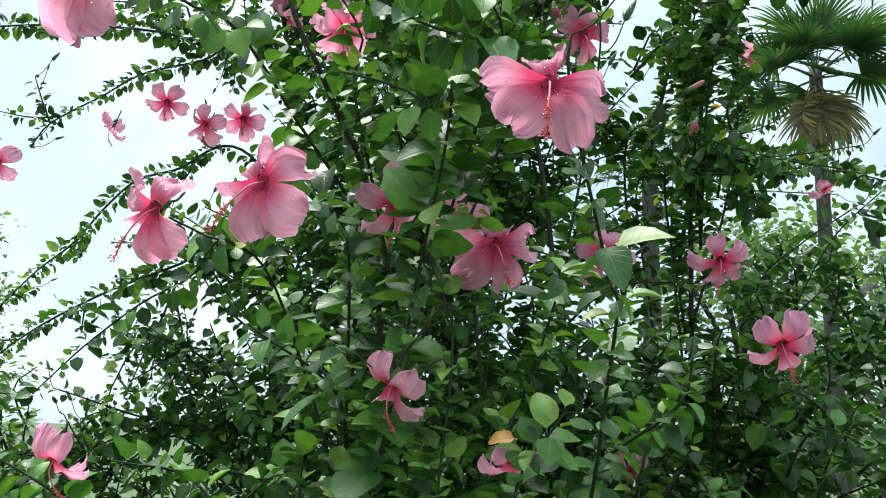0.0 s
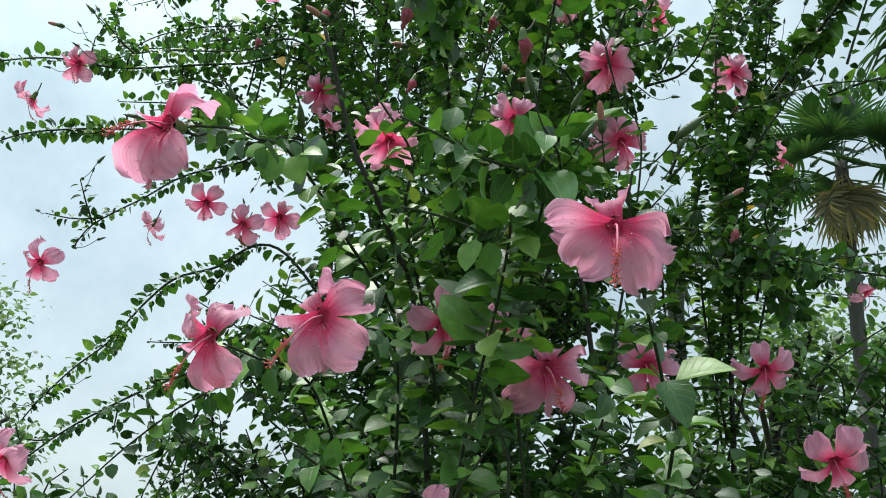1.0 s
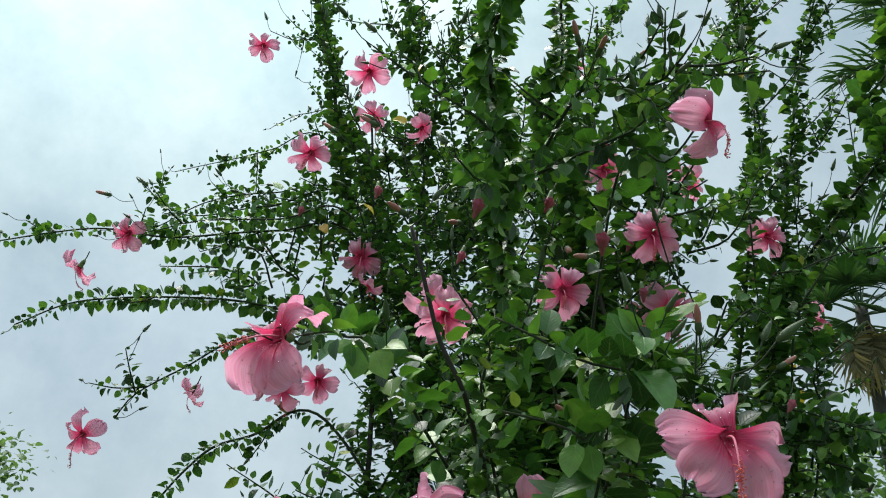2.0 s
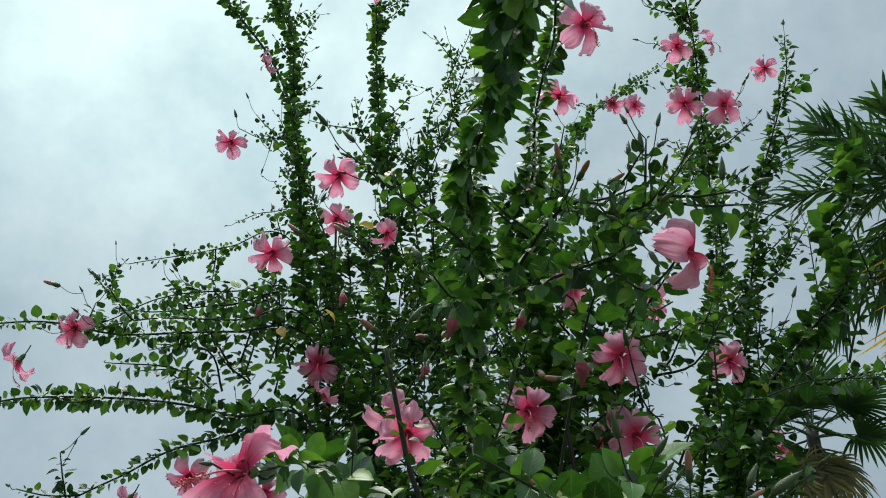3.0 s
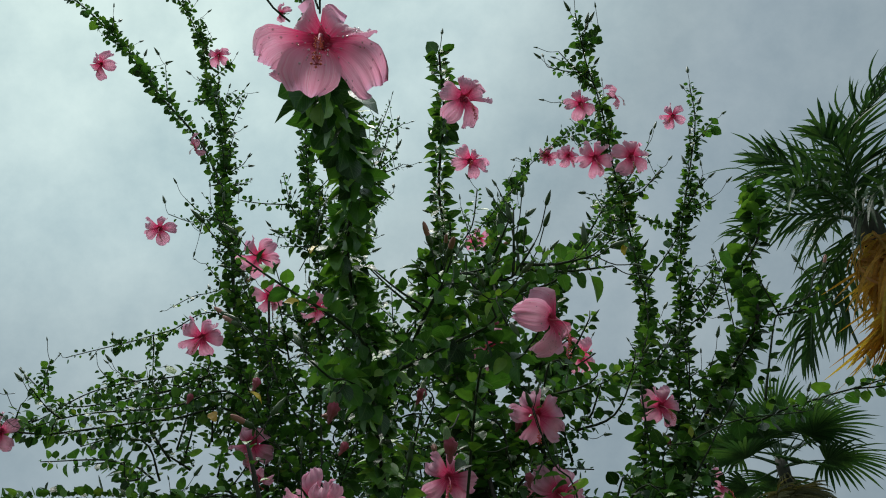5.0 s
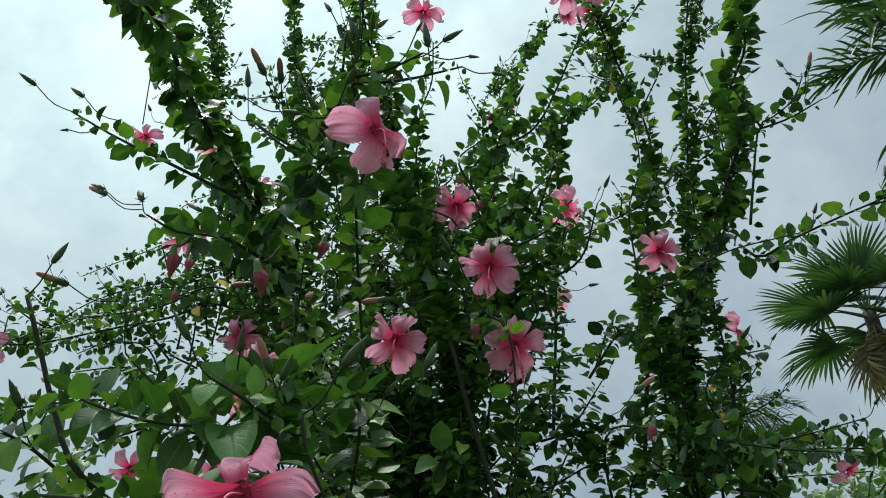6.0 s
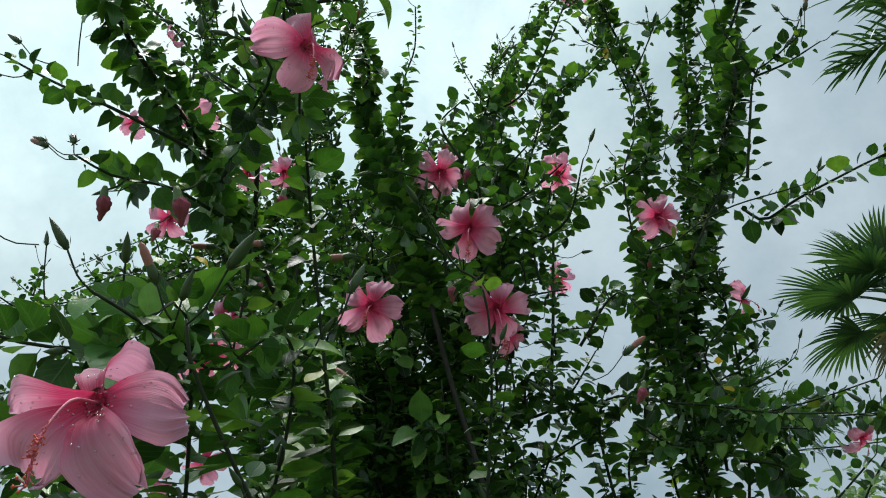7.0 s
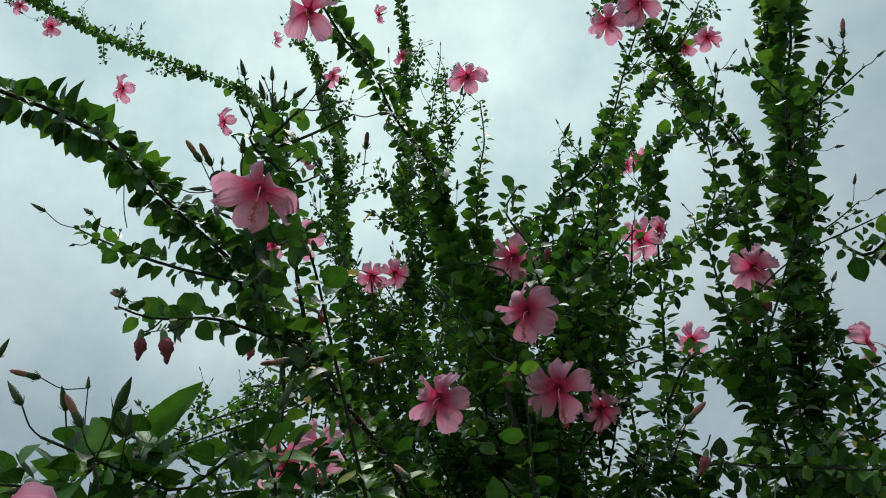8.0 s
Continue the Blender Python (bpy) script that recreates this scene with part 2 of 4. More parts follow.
    body.inputs["Roughness"].default_value = 0.55
    body.inputs["Sheen Weight"].default_value = 0.15
    l.new(toned.outputs["Vector"], body.inputs["Base Color"])
    l.new(bump.outputs["Normal"], body.inputs["Normal"])
    glow = n.new("ShaderNodeBsdfTranslucent")
    l.new(toned.outputs["Vector"], glow.inputs["Color"])
    l.new(bump.outputs["Normal"], glow.inputs["Normal"])
    mix = n.new("ShaderNodeMixShader")
    mix.inputs["Fac"].default_value = 0.5
    l.new(body.outputs[0], mix.inputs[1])
    l.new(glow.outputs[0], mix.inputs[2])
    l.new(mix.outputs[0], out.inputs["Surface"])
    return m


petal_pink = petal_material("pink_petal", (0.92, 0.41, 0.585))
petal_wilted = petal_material("wilted_petal", (0.50, 0.14, 0.15), wilt=0.6)


def plain_material(name, dark, pale, rough, scale=150.0):
    m, n, l, out = material(name)
    coord = n.new("ShaderNodeTexCoord")
    grain = n.new("ShaderNodeTexNoise")
    grain.inputs["Scale"].default_value, grain.inputs["Detail"].default_value = scale, 4.0
    l.new(coord.outputs["Object"], grain.inputs["Vector"])
    ramp = ramp_node(n, [(0.3, dark), (0.7, pale)])
    l.new(grain.outputs["Fac"], ramp.inputs["Fac"])
    body = n.new("ShaderNodeBsdfPrincipled")
    body.inputs["Roughness"].default_value = rough
    l.new(ramp.outputs["Color"], body.inputs["Base Color"])
    bump = n.new("ShaderNodeBump")
    bump.inputs["Strength"].default_value, bump.inputs["Distance"].default_value = 0.4, 0.001
    l.new(grain.outputs["Fac"], bump.inputs["Height"])
    l.new(bump.outputs["Normal"], body.inputs["Normal"])
    l.new(body.outputs[0], out.inputs["Surface"])
    return m


calyx_green = plain_material("calyx", (0.05, 0.10, 0.02), (0.13, 0.19, 0.05), 0.5)
bud_green = plain_material("bud_green", (0.03, 0.06, 0.02), (0.08, 0.12, 0.04), 0.5)
bud_red = plain_material("bud_petals", (0.25, 0.07, 0.05), (0.50, 0.22, 0.18), 0.6)
column_pink = plain_material("staminal_column", (0.60, 0.08, 0.16), (0.75, 0.22, 0.30), 0.5)
anther = plain_material("anthers", (0.72, 0.07, 0.05), (0.85, 0.17, 0.09), 0.7, scale=400)
grass = plain_material("grass", (0.025, 0.05, 0.016), (0.065, 0.105, 0.035), 0.9, scale=5.0)
grass_blade = leaf_material("grass_blade", [(0.0, (0.03, 0.07, 0.02)), (0.7, (0.06, 0.12, 0.03)), (1.0, (0.14, 0.16, 0.05))], rough=0.5, vein=0.1)
water, wn, wl, wout = material("water_drop")
clear, shine, drop = wn.new("ShaderNodeBsdfTransparent"), wn.new("ShaderNodeBsdfGlossy"), wn.new("ShaderNodeMixShader")
clear.inputs["Color"].default_value = (1.0, 0.93, 0.95, 1)
shine.inputs["Roughness"].default_value = 0.08
drop.inputs["Fac"].default_value = 0.4
wl.new(clear.outputs[0], drop.inputs[1])
wl.new(shine.outputs[0], drop.inputs[2])
wl.new(drop.outputs[0], wout.inputs["Surface"])


# ---------- geometry helpers ----------
nrng = np.random.default_rng(7)


def mesh_from(name, verts, faces, mats, uvs=None, face_mat=None, smooth=True):
    """A mesh from arrays: verts (n, 3), faces of any size, one uv for each vertex."""
    me = bpy.data.meshes.new(name)
    verts = np.asarray(verts, dtype=np.float32)
    if isinstance(faces, np.ndarray):
        loop, start = faces.astype(np.int32).ravel(), np.arange(len(faces), dtype=np.int32) * faces.shape[1]
    else:
        loop = np.fromiter(itertools.chain.from_iterable(faces), dtype=np.int32)
        start = np.r_[0, np.cumsum([len(f) for f in faces])[:-1]].astype(np.int32)
    me.vertices.add(len(verts))
    me.loops.add(len(loop))
    me.polygons.add(len(start))
    me.vertices.foreach_set("co", verts.ravel())
    me.loops.foreach_set("vertex_index", loop)
    me.polygons.foreach_set("loop_start", start)
    for m in mats:
        me.materials.append(m)
    if uvs is not None:
        layer = me.uv_layers.new(name="UVMap")
        layer.data.foreach_set("uv", np.asarray(uvs, dtype=np.float32)[loop].ravel())
    if face_mat is not None:
        me.polygons.foreach_set("material_index", np.asarray(face_mat, dtype=np.int32))
    me.polygons.foreach_set("use_smooth", np.full(len(start), smooth))
    me.update(calc_edges=True)
    return me


def child(name, me, parent, m=None, label="", kind=""):
    ob = new(name, me)
    ob.parent = parent
    if m is not None:
        ob.matrix_basis = m
    return tagged(ob, label=label, kind=kind)


def spline(points, step):
    """Evenly spaced points on a smooth curve through the given ones."""
    p = [Vector(q) for q in points]
    p = [2 * p[0] - p[1]] + p + [2 * p[-1] - p[-2]]
    fine = []
    for a, b, c, d in zip(p, p[1:], p[2:], p[3:]):
        for i in range(16):
            t = i / 16
            fine.append(0.5 * (2 * b + (c - a) * t + (2 * a - 5 * b + 4 * c - d) * t * t + (3 * b - a - 3 * c + d) * t ** 3))
    fine.append(p[-2])
    fine = np.array([list(v) for v in fine])
    run = np.r_[0, np.cumsum(np.linalg.norm(np.diff(fine, axis=0), axis=1))]
    count = max(3, int(run[-1] / step) + 1)
    at = np.linspace(0, run[-1], count)
    return np.stack([np.interp(at, run, fine[:, k]) for k in range(3)], 1), run[-1]


def tube(line, radii, sides=6):
    """Rings round a line: verts and faces, closed at the tip."""
    line = np.asarray(line, float)
    tangent = np.gradient(line, axis=0)
    tangent /= np.linalg.norm(tangent, axis=1)[:, None] + 1e-9
    side = np.cross(tangent, (0.31, 0.87, 0.22))
    side /= np.linalg.norm(side, axis=1)[:, None] + 1e-9
    other = np.cross(tangent, side)
    turn = np.linspace(0, 2 * np.pi, sides, endpoint=False)
    radii = np.broadcast_to(np.asarray(radii, float), (len(line),))
    verts = (line[:, None] + radii[:, None, None] * (np.cos(turn)[None, :, None] * side[:, None] + np.sin(turn)[None, :, None] * other[:, None])).reshape(-1, 3)
    faces = []
    for i in range(len(line) - 1):
        for j in range(sides):
            k = (j + 1) % sides
            faces.append((i * sides + j, i * sides + k, (i + 1) * sides + k, (i + 1) * sides + j))
    faces.append(tuple(range((len(line) - 1) * sides, len(line) * sides)))
    faces.append(tuple(range(sides - 1, -1, -1)))
    return verts, faces


def leaf_shape(rows, wide, fold=0.25, curl=0.12, teeth=0.0, stalk=0.12, wave=0.0):
    """One ovate leaf of length 1 along +X, face up, folded along the midrib and curling down to the tip, on a short stalk."""
    verts, uvs, faces = [], [], []
    for i in range(rows + 1):
        t = i / rows
        w = wide * (math.sin(math.pi * t ** 0.85) ** 0.62) * (1 - 0.12 * t) if 0 < t < 1 else 0.012
        if teeth and i % 2 and 0.25 < t < 0.97:
            w *= 1 + teeth
        z = -curl * t * t
        x = stalk + t
        verts += [(x + 0.02 * w, -w, z + fold * w + wave * math.sin(11 * t)), (x, 0, z), (x + 0.02 * w, w, z + fold * w + wave * math.sin(9 * t + 2))]
        uvs += [(-1, t), (0, t), (1, t)]
    for i in range(rows):
        a = 3 * i
        faces += [(a, a + 1, a + 4, a + 3), (a + 1, a + 2, a + 5, a + 4)]
    b = len(verts)  # stalk: a thin three-sided sliver
    verts += [(0, -0.012, 0.0), (0, 0.012, 0.0), (stalk, 0.014, 0.002), (stalk, -0.014, 0.002)]
    uvs += [(0, 0), (0, 0), (0, 0), (0, 0)]
    faces.append((b, b + 1, b + 2, b + 3))
    return np.array(verts), faces, np.array(uvs)


LEAVES = [leaf_shape(5, 0.42, 0.22, 0.14), leaf_shape(4, 0.46, 0.35, 0.22), leaf_shape(5, 0.36, 0.5, 0.34), leaf_shape(4, 0.40, -0.1, 0.12)]
LARGE = [leaf_shape(14, 0.34, 0.2, 0.2, teeth=0.09, wave=0.035), leaf_shape(14, 0.40, 0.35, 0.3, teeth=0.09, wave=0.05), leaf_shape(14, 0.37, 0.05, 0.4, teeth=0.08, wave=0.06), leaf_shape(14, 0.31, 0.5, 0.25, teeth=0.08, wave=0.03)]


def unit(v):
    return v / (np.linalg.norm(v, axis=-1, keepdims=True) + 1e-9)


def scatter(name, frames, shapes, mat):
    """One mesh of many leaves; frames: arrays of places, three axes and sizes."""
    place, xa, ya, za, size = frames
    pick = nrng.integers(0, len(shapes), len(place))
    verts, faces, uvs, base = [], [], [], 0
    for k, (v, f, u) in enumerate(shapes):
        on = np.flatnonzero(pick == k)
        if not len(on):
            continue
        axes = np.stack([xa[on], ya[on], za[on]], 1) * size[on, None, None]
        verts.append((place[on, None] + v @ axes).reshape(-1, 3))
        faces.append((np.asarray(f)[None] + base + len(v) * np.arange(len(on))[:, None, None]).reshape(-1, 4))
        uvs.append(np.tile(u, (len(on), 1)))
        base += len(v) * len(on)
    return mesh_from(name, np.concatenate(verts), np.concatenate(faces), [mat], np.concatenate(uvs))


def leaf_axes(way, up):
    """Axes of leaves that point along way with their faces turned up."""
    xa = unit(way)
    ya = unit(np.cross(up, xa))
    return xa, ya, np.cross(xa, ya)


def matrix_of(place, xa, ya, za, size):
    m = Matrix.Identity(4)
    for k in range(3):
        m[k][0], m[k][1], m[k][2], m[k][3] = xa[k] * size, ya[k] * size, za[k] * size, place[k]
    return m


# ---------- ground ----------
def make_ground():
    side, n = 400.0, 40
    xs = np.linspace(-1, 1, n + 1)
    xs = np.sign(xs) * np.abs(xs) ** 2.2 * side
    verts = [(x, y, 0.03 * noise.noise(Vector((x * 0.4, y * 0.4, 0))) - 0.02) for y in xs for x in xs]
    faces = [(j * (n + 1) + i, j * (n + 1) + i + 1, (j + 1) * (n + 1) + i + 1, (j + 1) * (n + 1) + i) for j in range(n) for i in range(n)]
    tagged(new("ground", mesh_from("ground", verts, faces, [grass])), "grassy ground under the garden shrubs", "ground", kind="structure")


make_ground()


def make_grass():
    """Short grass standing in tufts round the bush."""
    r = np.random.default_rng(4)
    n = 16000
    tuft = r.normal(0, 2.6, (n // 10, 2)) + np.array((0.2, 1.6))
    at = tuft[r.integers(0, len(tuft), n)] + r.normal(0, 0.09, (n, 2))
    turn, tall, lean = r.uniform(0, 6.28, n), r.uniform(0.04, 0.13, n), r.normal(0, 0.035, (n, 2))
    root = np.column_stack([at, np.full(n, -0.03)])
    across = np.column_stack([np.cos(turn), np.sin(turn), np.zeros(n)]) * 0.003
    mid = root + np.column_stack([lean * 0.4, tall * 0.65 + 0.02])
    tip = root + np.column_stack([lean * 1.3, tall + 0.02])
    verts = np.stack([root - across, root + across, mid + across * 0.8, mid - across * 0.8, tip], 1).reshape(-1, 3)
    faces = [q for i in range(0, 5 * n, 5) for q in ((i, i + 1, i + 2, i + 3), (i + 3, i + 2, i + 4))]
    uvs = np.tile(np.array([(-1, 0), (1, 0), (1, 0.6), (-1, 0.6), (0, 1)], float), (n, 1))
    tagged(new("grass", mesh_from("grass", verts, faces, [grass_blade], uvs)), "short green grass in tufts under the bush", "grass", kind="stuff")


make_grass()

# ---------- the hibiscus bush ----------
bush = tagged(new("hibiscus_bush"), "tall hibiscus bush with wet pink flowers and leafy arching shoots", "bush")
bush.location = (0.1, 1.95, 0.0)
scene.view_layers[0].update()
foot = np.array(bush.location)
rng = random.Random(7)
single_leaves = []  # the large leaves that stand nearest, each one an object
bud_places = []


def rand_dir():
    while True:
        v = np.array([rng.uniform(-1, 1) for _ in range(3)])
        if 0.05 < v @ v < 1:
            return v / np.linalg.norm(v)


def rand_dirs(n):
    return unit(nrng.normal(size=(n, 3)))


cleared = []  # the room in front of each open flower, which its branch holds free of leaves


def in_front(p):
    """Which places (from the bush's foot) lie in the room in front of an open flower."""
    q, z, size = (np.array(a) for a in zip(*cleared))
    d = p[:, None] - q[None]
    far = np.einsum("nmk,mk->nm", d, z)
    off = (d * d).sum(2) - far * far
    return ((far > -0.01) & (far < 0.45) & (off < (0.55 * size[None]) ** 2)).any(1)


def along(run, line, d):
    return np.stack([np.interp(d, run, line[:, k]) for k in range(3)], -1)


def shoot(points, radius, leaf=0.03, gap=0.01, bare=0.0, buds=3, spread=1.0, twigs=0):
    """A woody shoot with leaves set round it in a spiral; bare: the part from its foot that carries few; buds near its tip."""
    line, length = spline(points, 0.025)
    line = line - foot
    at = np.linspace(0, 1, len(line))
    wander = np.array([noise.noise_vector(Vector(p) * 5.0) for p in line]) * 0.006
    line = line + wander * np.minimum(at * 4, 1)[:, None]
    thick = radius * (1 - 0.8 * at) + 0.001
    v, f = tube(line, thick, 7 if radius > 0.012 else 5)
    stem = child("branch", mesh_from("branch", v, f, [bark if radius > 0.005 else twig]), bush)
    run = at * length
    tangent = unit(np.gradient(line, axis=0))
    # shoots are airier high up, and leaves come in loose tufts
    d, stops = bare * length, []
    while d < length:
        stops.append(d)
        p = line[min(len(line) - 1, int(d / length * (len(line) - 1)))]
        airy = 1.0 if gap < 0.0042 else 1.0 + 0.2 * min(1.0, max(0.0, (p[2] - 2.3) / 0.6))
        tuft = 1.0 + 0.8 * noise.noise(Vector(p) * 16.0) * min(1.0, airy - 0.4)
        d += gap * 0.6 * airy * tuft * rng.uniform(0.5, 1.5) * (1.0 if d < 0.85 * length else 1.4)
    if stops:
        d = np.array(stops)
        n, s = len(d), d / length
        p, t = along(run, line, d), along(run, tangent, d)
        turn = rng.uniform(0, 6.28) + np.cumsum(2.4 + nrng.uniform(-0.4, 0.4, n))
        a = unit(np.cross(t, (0.2, 0.3, 0.93)))
        out = np.cos(turn)[:, None] * a + np.sin(turn)[:, None] * np.cross(t, a)
        way = out * spread + t * nrng.uniform(0.0, 0.7, n)[:, None] + np.array((0, 0, 1)) * nrng.uniform(-0.3, 0.3, n)[:, None]
        size = leaf * nrng.uniform(0.45, 1.3, n) * np.where(s < 0.75, 1.0, 1.0 - (1.8 if gap > 0.0036 else 0.6) * (s - 0.75))
        size *= np.where(nrng.random(n) < 0.07, 1.5, 1.0)
        axes = leaf_axes(way, np.array((0, 0, 1.0)) + 0.75 * rand_dirs(n) + 0.3 * t)
        root = p + out * (np.interp(d, run, thick) + nrng.uniform(0.0, 0.004, n))[:, None]
        keep = ~in_front(root + axes[0] * size[:, None] * 0.6)
        near = keep & (p[:, 1] < -0.5) & (size > 0.026)
        for i in np.flatnonzero(near):
            if len(single_leaves) < 296:
                single_leaves.append((root[i], axes[0][i], axes[1][i], axes[2][i], size[i]))
                keep[i] = False
        if keep.any():
            child("foliage", scatter("foliage", (root[keep], axes[0][keep], axes[1][keep], axes[2][keep], size[keep]), LEAVES, leaf_green), stem, kind="stuff")
    # short leafy side twigs
    for _ in range(twigs):
        d = rng.uniform(max(bare, 0.3), 0.95) * length
        p, t = along(run, line, d) + foot, along(run, tangent, d)
        way = t * 0.7 + rand_dir() + np.array((0, 0, 0.35))
        way *= rng.uniform(0.05, 0.19) / np.linalg.norm(way)
        if in_front(np.array([p + way * k - foot for k in (0.3, 0.6, 1.0)])).any():
            continue
        shoot([tuple(p), tuple(p + way * 0.5 + np.array((0, 0, -0.008))), tuple(p + way)], 0.0018, leaf=leaf * 0.85, gap=max(gap, 0.009), buds=rng.randrange(1, 4))
    # buds stand out on thin stalks along the last stretch
    for i in range(buds):
        s = 1.0 - 0.55 * (i / max(buds, 1)) ** 1.2 if length > 0.5 else 1.0 - 0.55 * i / max(buds, 1)
        p, t = along(run, line, s * length), along(run, tangent, s * length)
        way = t * 0.8 + 0.9 * rand_dir() + np.array((0, 0, 0.45))
        way /= np.linalg.norm(way)
        reach = rng.uniform(0.025, 0.065)
        bud_places.append((stem, p, p + way * reach, rng.choice((0.014, 0.018, 0.022, 0.027, 0.034))))
    return line


def lathe(profile, sides=8):
    """Verts and faces of a turned shape along +X from (x, radius) pairs."""
    turn = np.linspace(0, 2 * np.pi, sides, endpoint=False)
    verts = [(x, r * math.cos(a), r * math.sin(a)) for x, r in profile for a in turn]
    faces = [(i * sides + j, i * sides + (j + 1) % sides, (i + 1) * sides + (j + 1) % sides, (i + 1) * sides + j) for i in range(len(profile) - 1) for j in range(sides)]
    return np.array(verts), faces


def bud_mesh(name, opened):
    """A pointed bud of length 1 along +X in a calyx with narrow bracts under it."""
    v, f = lathe([(0.0, 0.03), (0.06, 0.09), (0.25, 0.135), (0.45, 0.12 if opened else 0.14), (0.52, 0.10 if opened else 0.13)])
    mats = [0] * len(f)
    if opened:
        v2, f2 = lathe([(0.4, 0.09), (0.62, 0.12), (0.85, 0.115), (1.05, 0.07), (1.12, 0.01)])
    else:
        v2, f2 = lathe([(0.5, 0.13), (0.68, 0.11), (0.88, 0.06), (1.05, 0.005)])
    f += [tuple(i + len(v) for i in q) for q in f2]
    mats += [1 if opened else 0] * len(f2)
    v = np.concatenate([v, v2])
    for k in range(6):  # bracts
        a = k * math.pi / 3
        c, s = math.cos(a), math.sin(a)
        b = len(v)
        pts = [(0.02, 0.06, -0.03), (0.02, 0.06, 0.03), (0.2, 0.20, 0.02), (0.34, 0.26, 0.0), (0.2, 0.20, -0.02)]
        v = np.concatenate([v, [(x, r * c - w * s, r * s + w * c) for x, r, w in pts]])
        f.append(tuple(range(b, b + 5)))
        mats.append(0)
    return mesh_from(name, v, f, [bud_green, bud_red], face_mat=mats)


closed_bud, opening_bud = bud_mesh("bud", False), bud_mesh("bud_opening", True)


def stalk_mesh(a, b, thick, sag=0.15):
    a, b = np.asarray(a, float), np.asarray(b, float)
    mid = (a + b) / 2 + np.array((0, 0, -sag)) * np.linalg.norm(b - a)
    line, _ = spline([a, mid, b], np.linalg.norm(b - a) / 5)
    v, f = tube(line, thick, 5)
    return mesh_from("stalk", v, f, [twig])


def put_bud(parent, base, tip, size, opened=False):
    way = np.asarray(tip, float) - np.asarray(base, float)
    way /= np.linalg.norm(way) + 1e-9
    stalk = child("bud_stalk", stalk_mesh(base, tip, 0.0009), parent)
    axes = leaf_axes(way, np.array((0.3, 0.2, 0.9)))
    length = size * 1.05
    child("bud", opening_bud if opened else closed_bud, parent if parent is not bush else stalk, matrix_of(np.asarray(tip), *axes, length))


def bud(tip, base, size, opened=0):
    tip, base = np.array(tip), np.array(base)
    base = tip + (base - tip) * min(1.0, 0.08 / np.linalg.norm(base - tip))
    put_bud(bush, base - foot, tip - foot, size, bool(opened))


# petals: four shapes, each of length 1 along +X from the throat; +Z is where the flower opens
def petal_mesh(name, seed, flare, ruffle, wide, nu=14, nv=20):
    r = random.Random(seed)
    ph = [r.uniform(0, 6.28) for _ in range(6)]
    notch = r.uniform(0.03, 0.08)
    u, w = np.meshgrid(np.linspace(0, 1, nu + 1), np.linspace(-1, 1, nv + 1), indexing="ij")
    # narrow at the throat, broadest near the blunt, crinkled end
    half = 0.065 + 0.05 * np.exp(-(u * 4) ** 2) + wide * np.sin(np.minimum(1.0, u / 0.76) * math.pi / 2) ** 1.55
    half *= np.where(u > 0.76, np.sqrt(np.maximum(0.0, 1 - (np.maximum(u, 0.76) - 0.76) ** 2 / 0.075)), 1.0)
    crinkle = 0.5 * np.sin(13 * w + ph[0]) + 0.35 * np.sin(23 * w + ph[1]) + 0.3 * np.sin(41 * w + ph[4])
    x = 0.02 + 0.98 * u + u ** 5 * (0.045 * crinkle - notch * np.exp(-(w - 0.2 * np.sin(ph[5])) ** 2 * 14)) + 0.05 * u ** 3 * np.sin(2.6 * w + ph[2])
    y = half * w + 0.10 * u * w * w + 0.02 * u ** 4 * np.sin(29 * u + ph[3]) * np.sign(w) * w * w
    z = -0.20 * (1 - u) ** 2 + 0.34 * np.sin(u * 1.9) - flare * u ** 2.3
    z += ruffle * u * u * (np.sin(3.1 * w + ph[2]) * 0.07 + np.sin(5.6 * w + 2 * u + ph[3]) * 0.05)
    z += 0.06 * ruffle * u ** 5 * crinkle + 0.035 * ruffle * np.abs(w) ** 3 * u * np.sin(17 * u + ph[4] + w)
    z += 0.10 * (w * w - 0.4) * (1 - u * 0.6) + 0.012 * np.sin(14 * w) * u
    verts = np.stack([x, y, z], -1).reshape(-1, 3)
    uvs = np.stack([w, u], -1).reshape(-1, 2)
    at = (np.arange(nu)[:, None] * (nv + 1) + np.arange(nv)[None]).ravel()
    faces = np.stack([at, at + 1, at + nv + 2, at + nv + 1], 1)
    return mesh_from(name, verts, faces, [petal_pink], uvs)


PETALS = [petal_mesh("petal", 1, 0.48, 1.2, 0.31), petal_mesh("petal", 2, 0.60, 1.5, 0.33), petal_mesh("petal", 3, 0.40, 1.1, 0.30), petal_mesh("petal", 4, 0.80, 1.6, 0.32), petal_mesh("petal", 5, 0.54, 1.4, 0.34)]

BROAD = [petal_mesh("petal", 11, 0.52, 1.0, 0.36, 18, 30), petal_mesh("petal", 12, 0.66, 1.2, 0.34, 18, 30), petal_mesh("petal", 13, 0.44, 1.1, 0.38, 18, 30), petal_mesh("petal", 14, 0.80, 1.4, 0.33, 18, 30)]


def calyx_mesh():
    v, f = lathe([(-0.62, 0.02), (-0.60, 0.07), (-0.45, 0.12), (-0.28, 0.13), (-0.16, 0.17)], 10)
    v = np.stack([v[:, 1], v[:, 2], v[:, 0]], 1)
    return mesh_from("flower", v, f, [calyx_green])


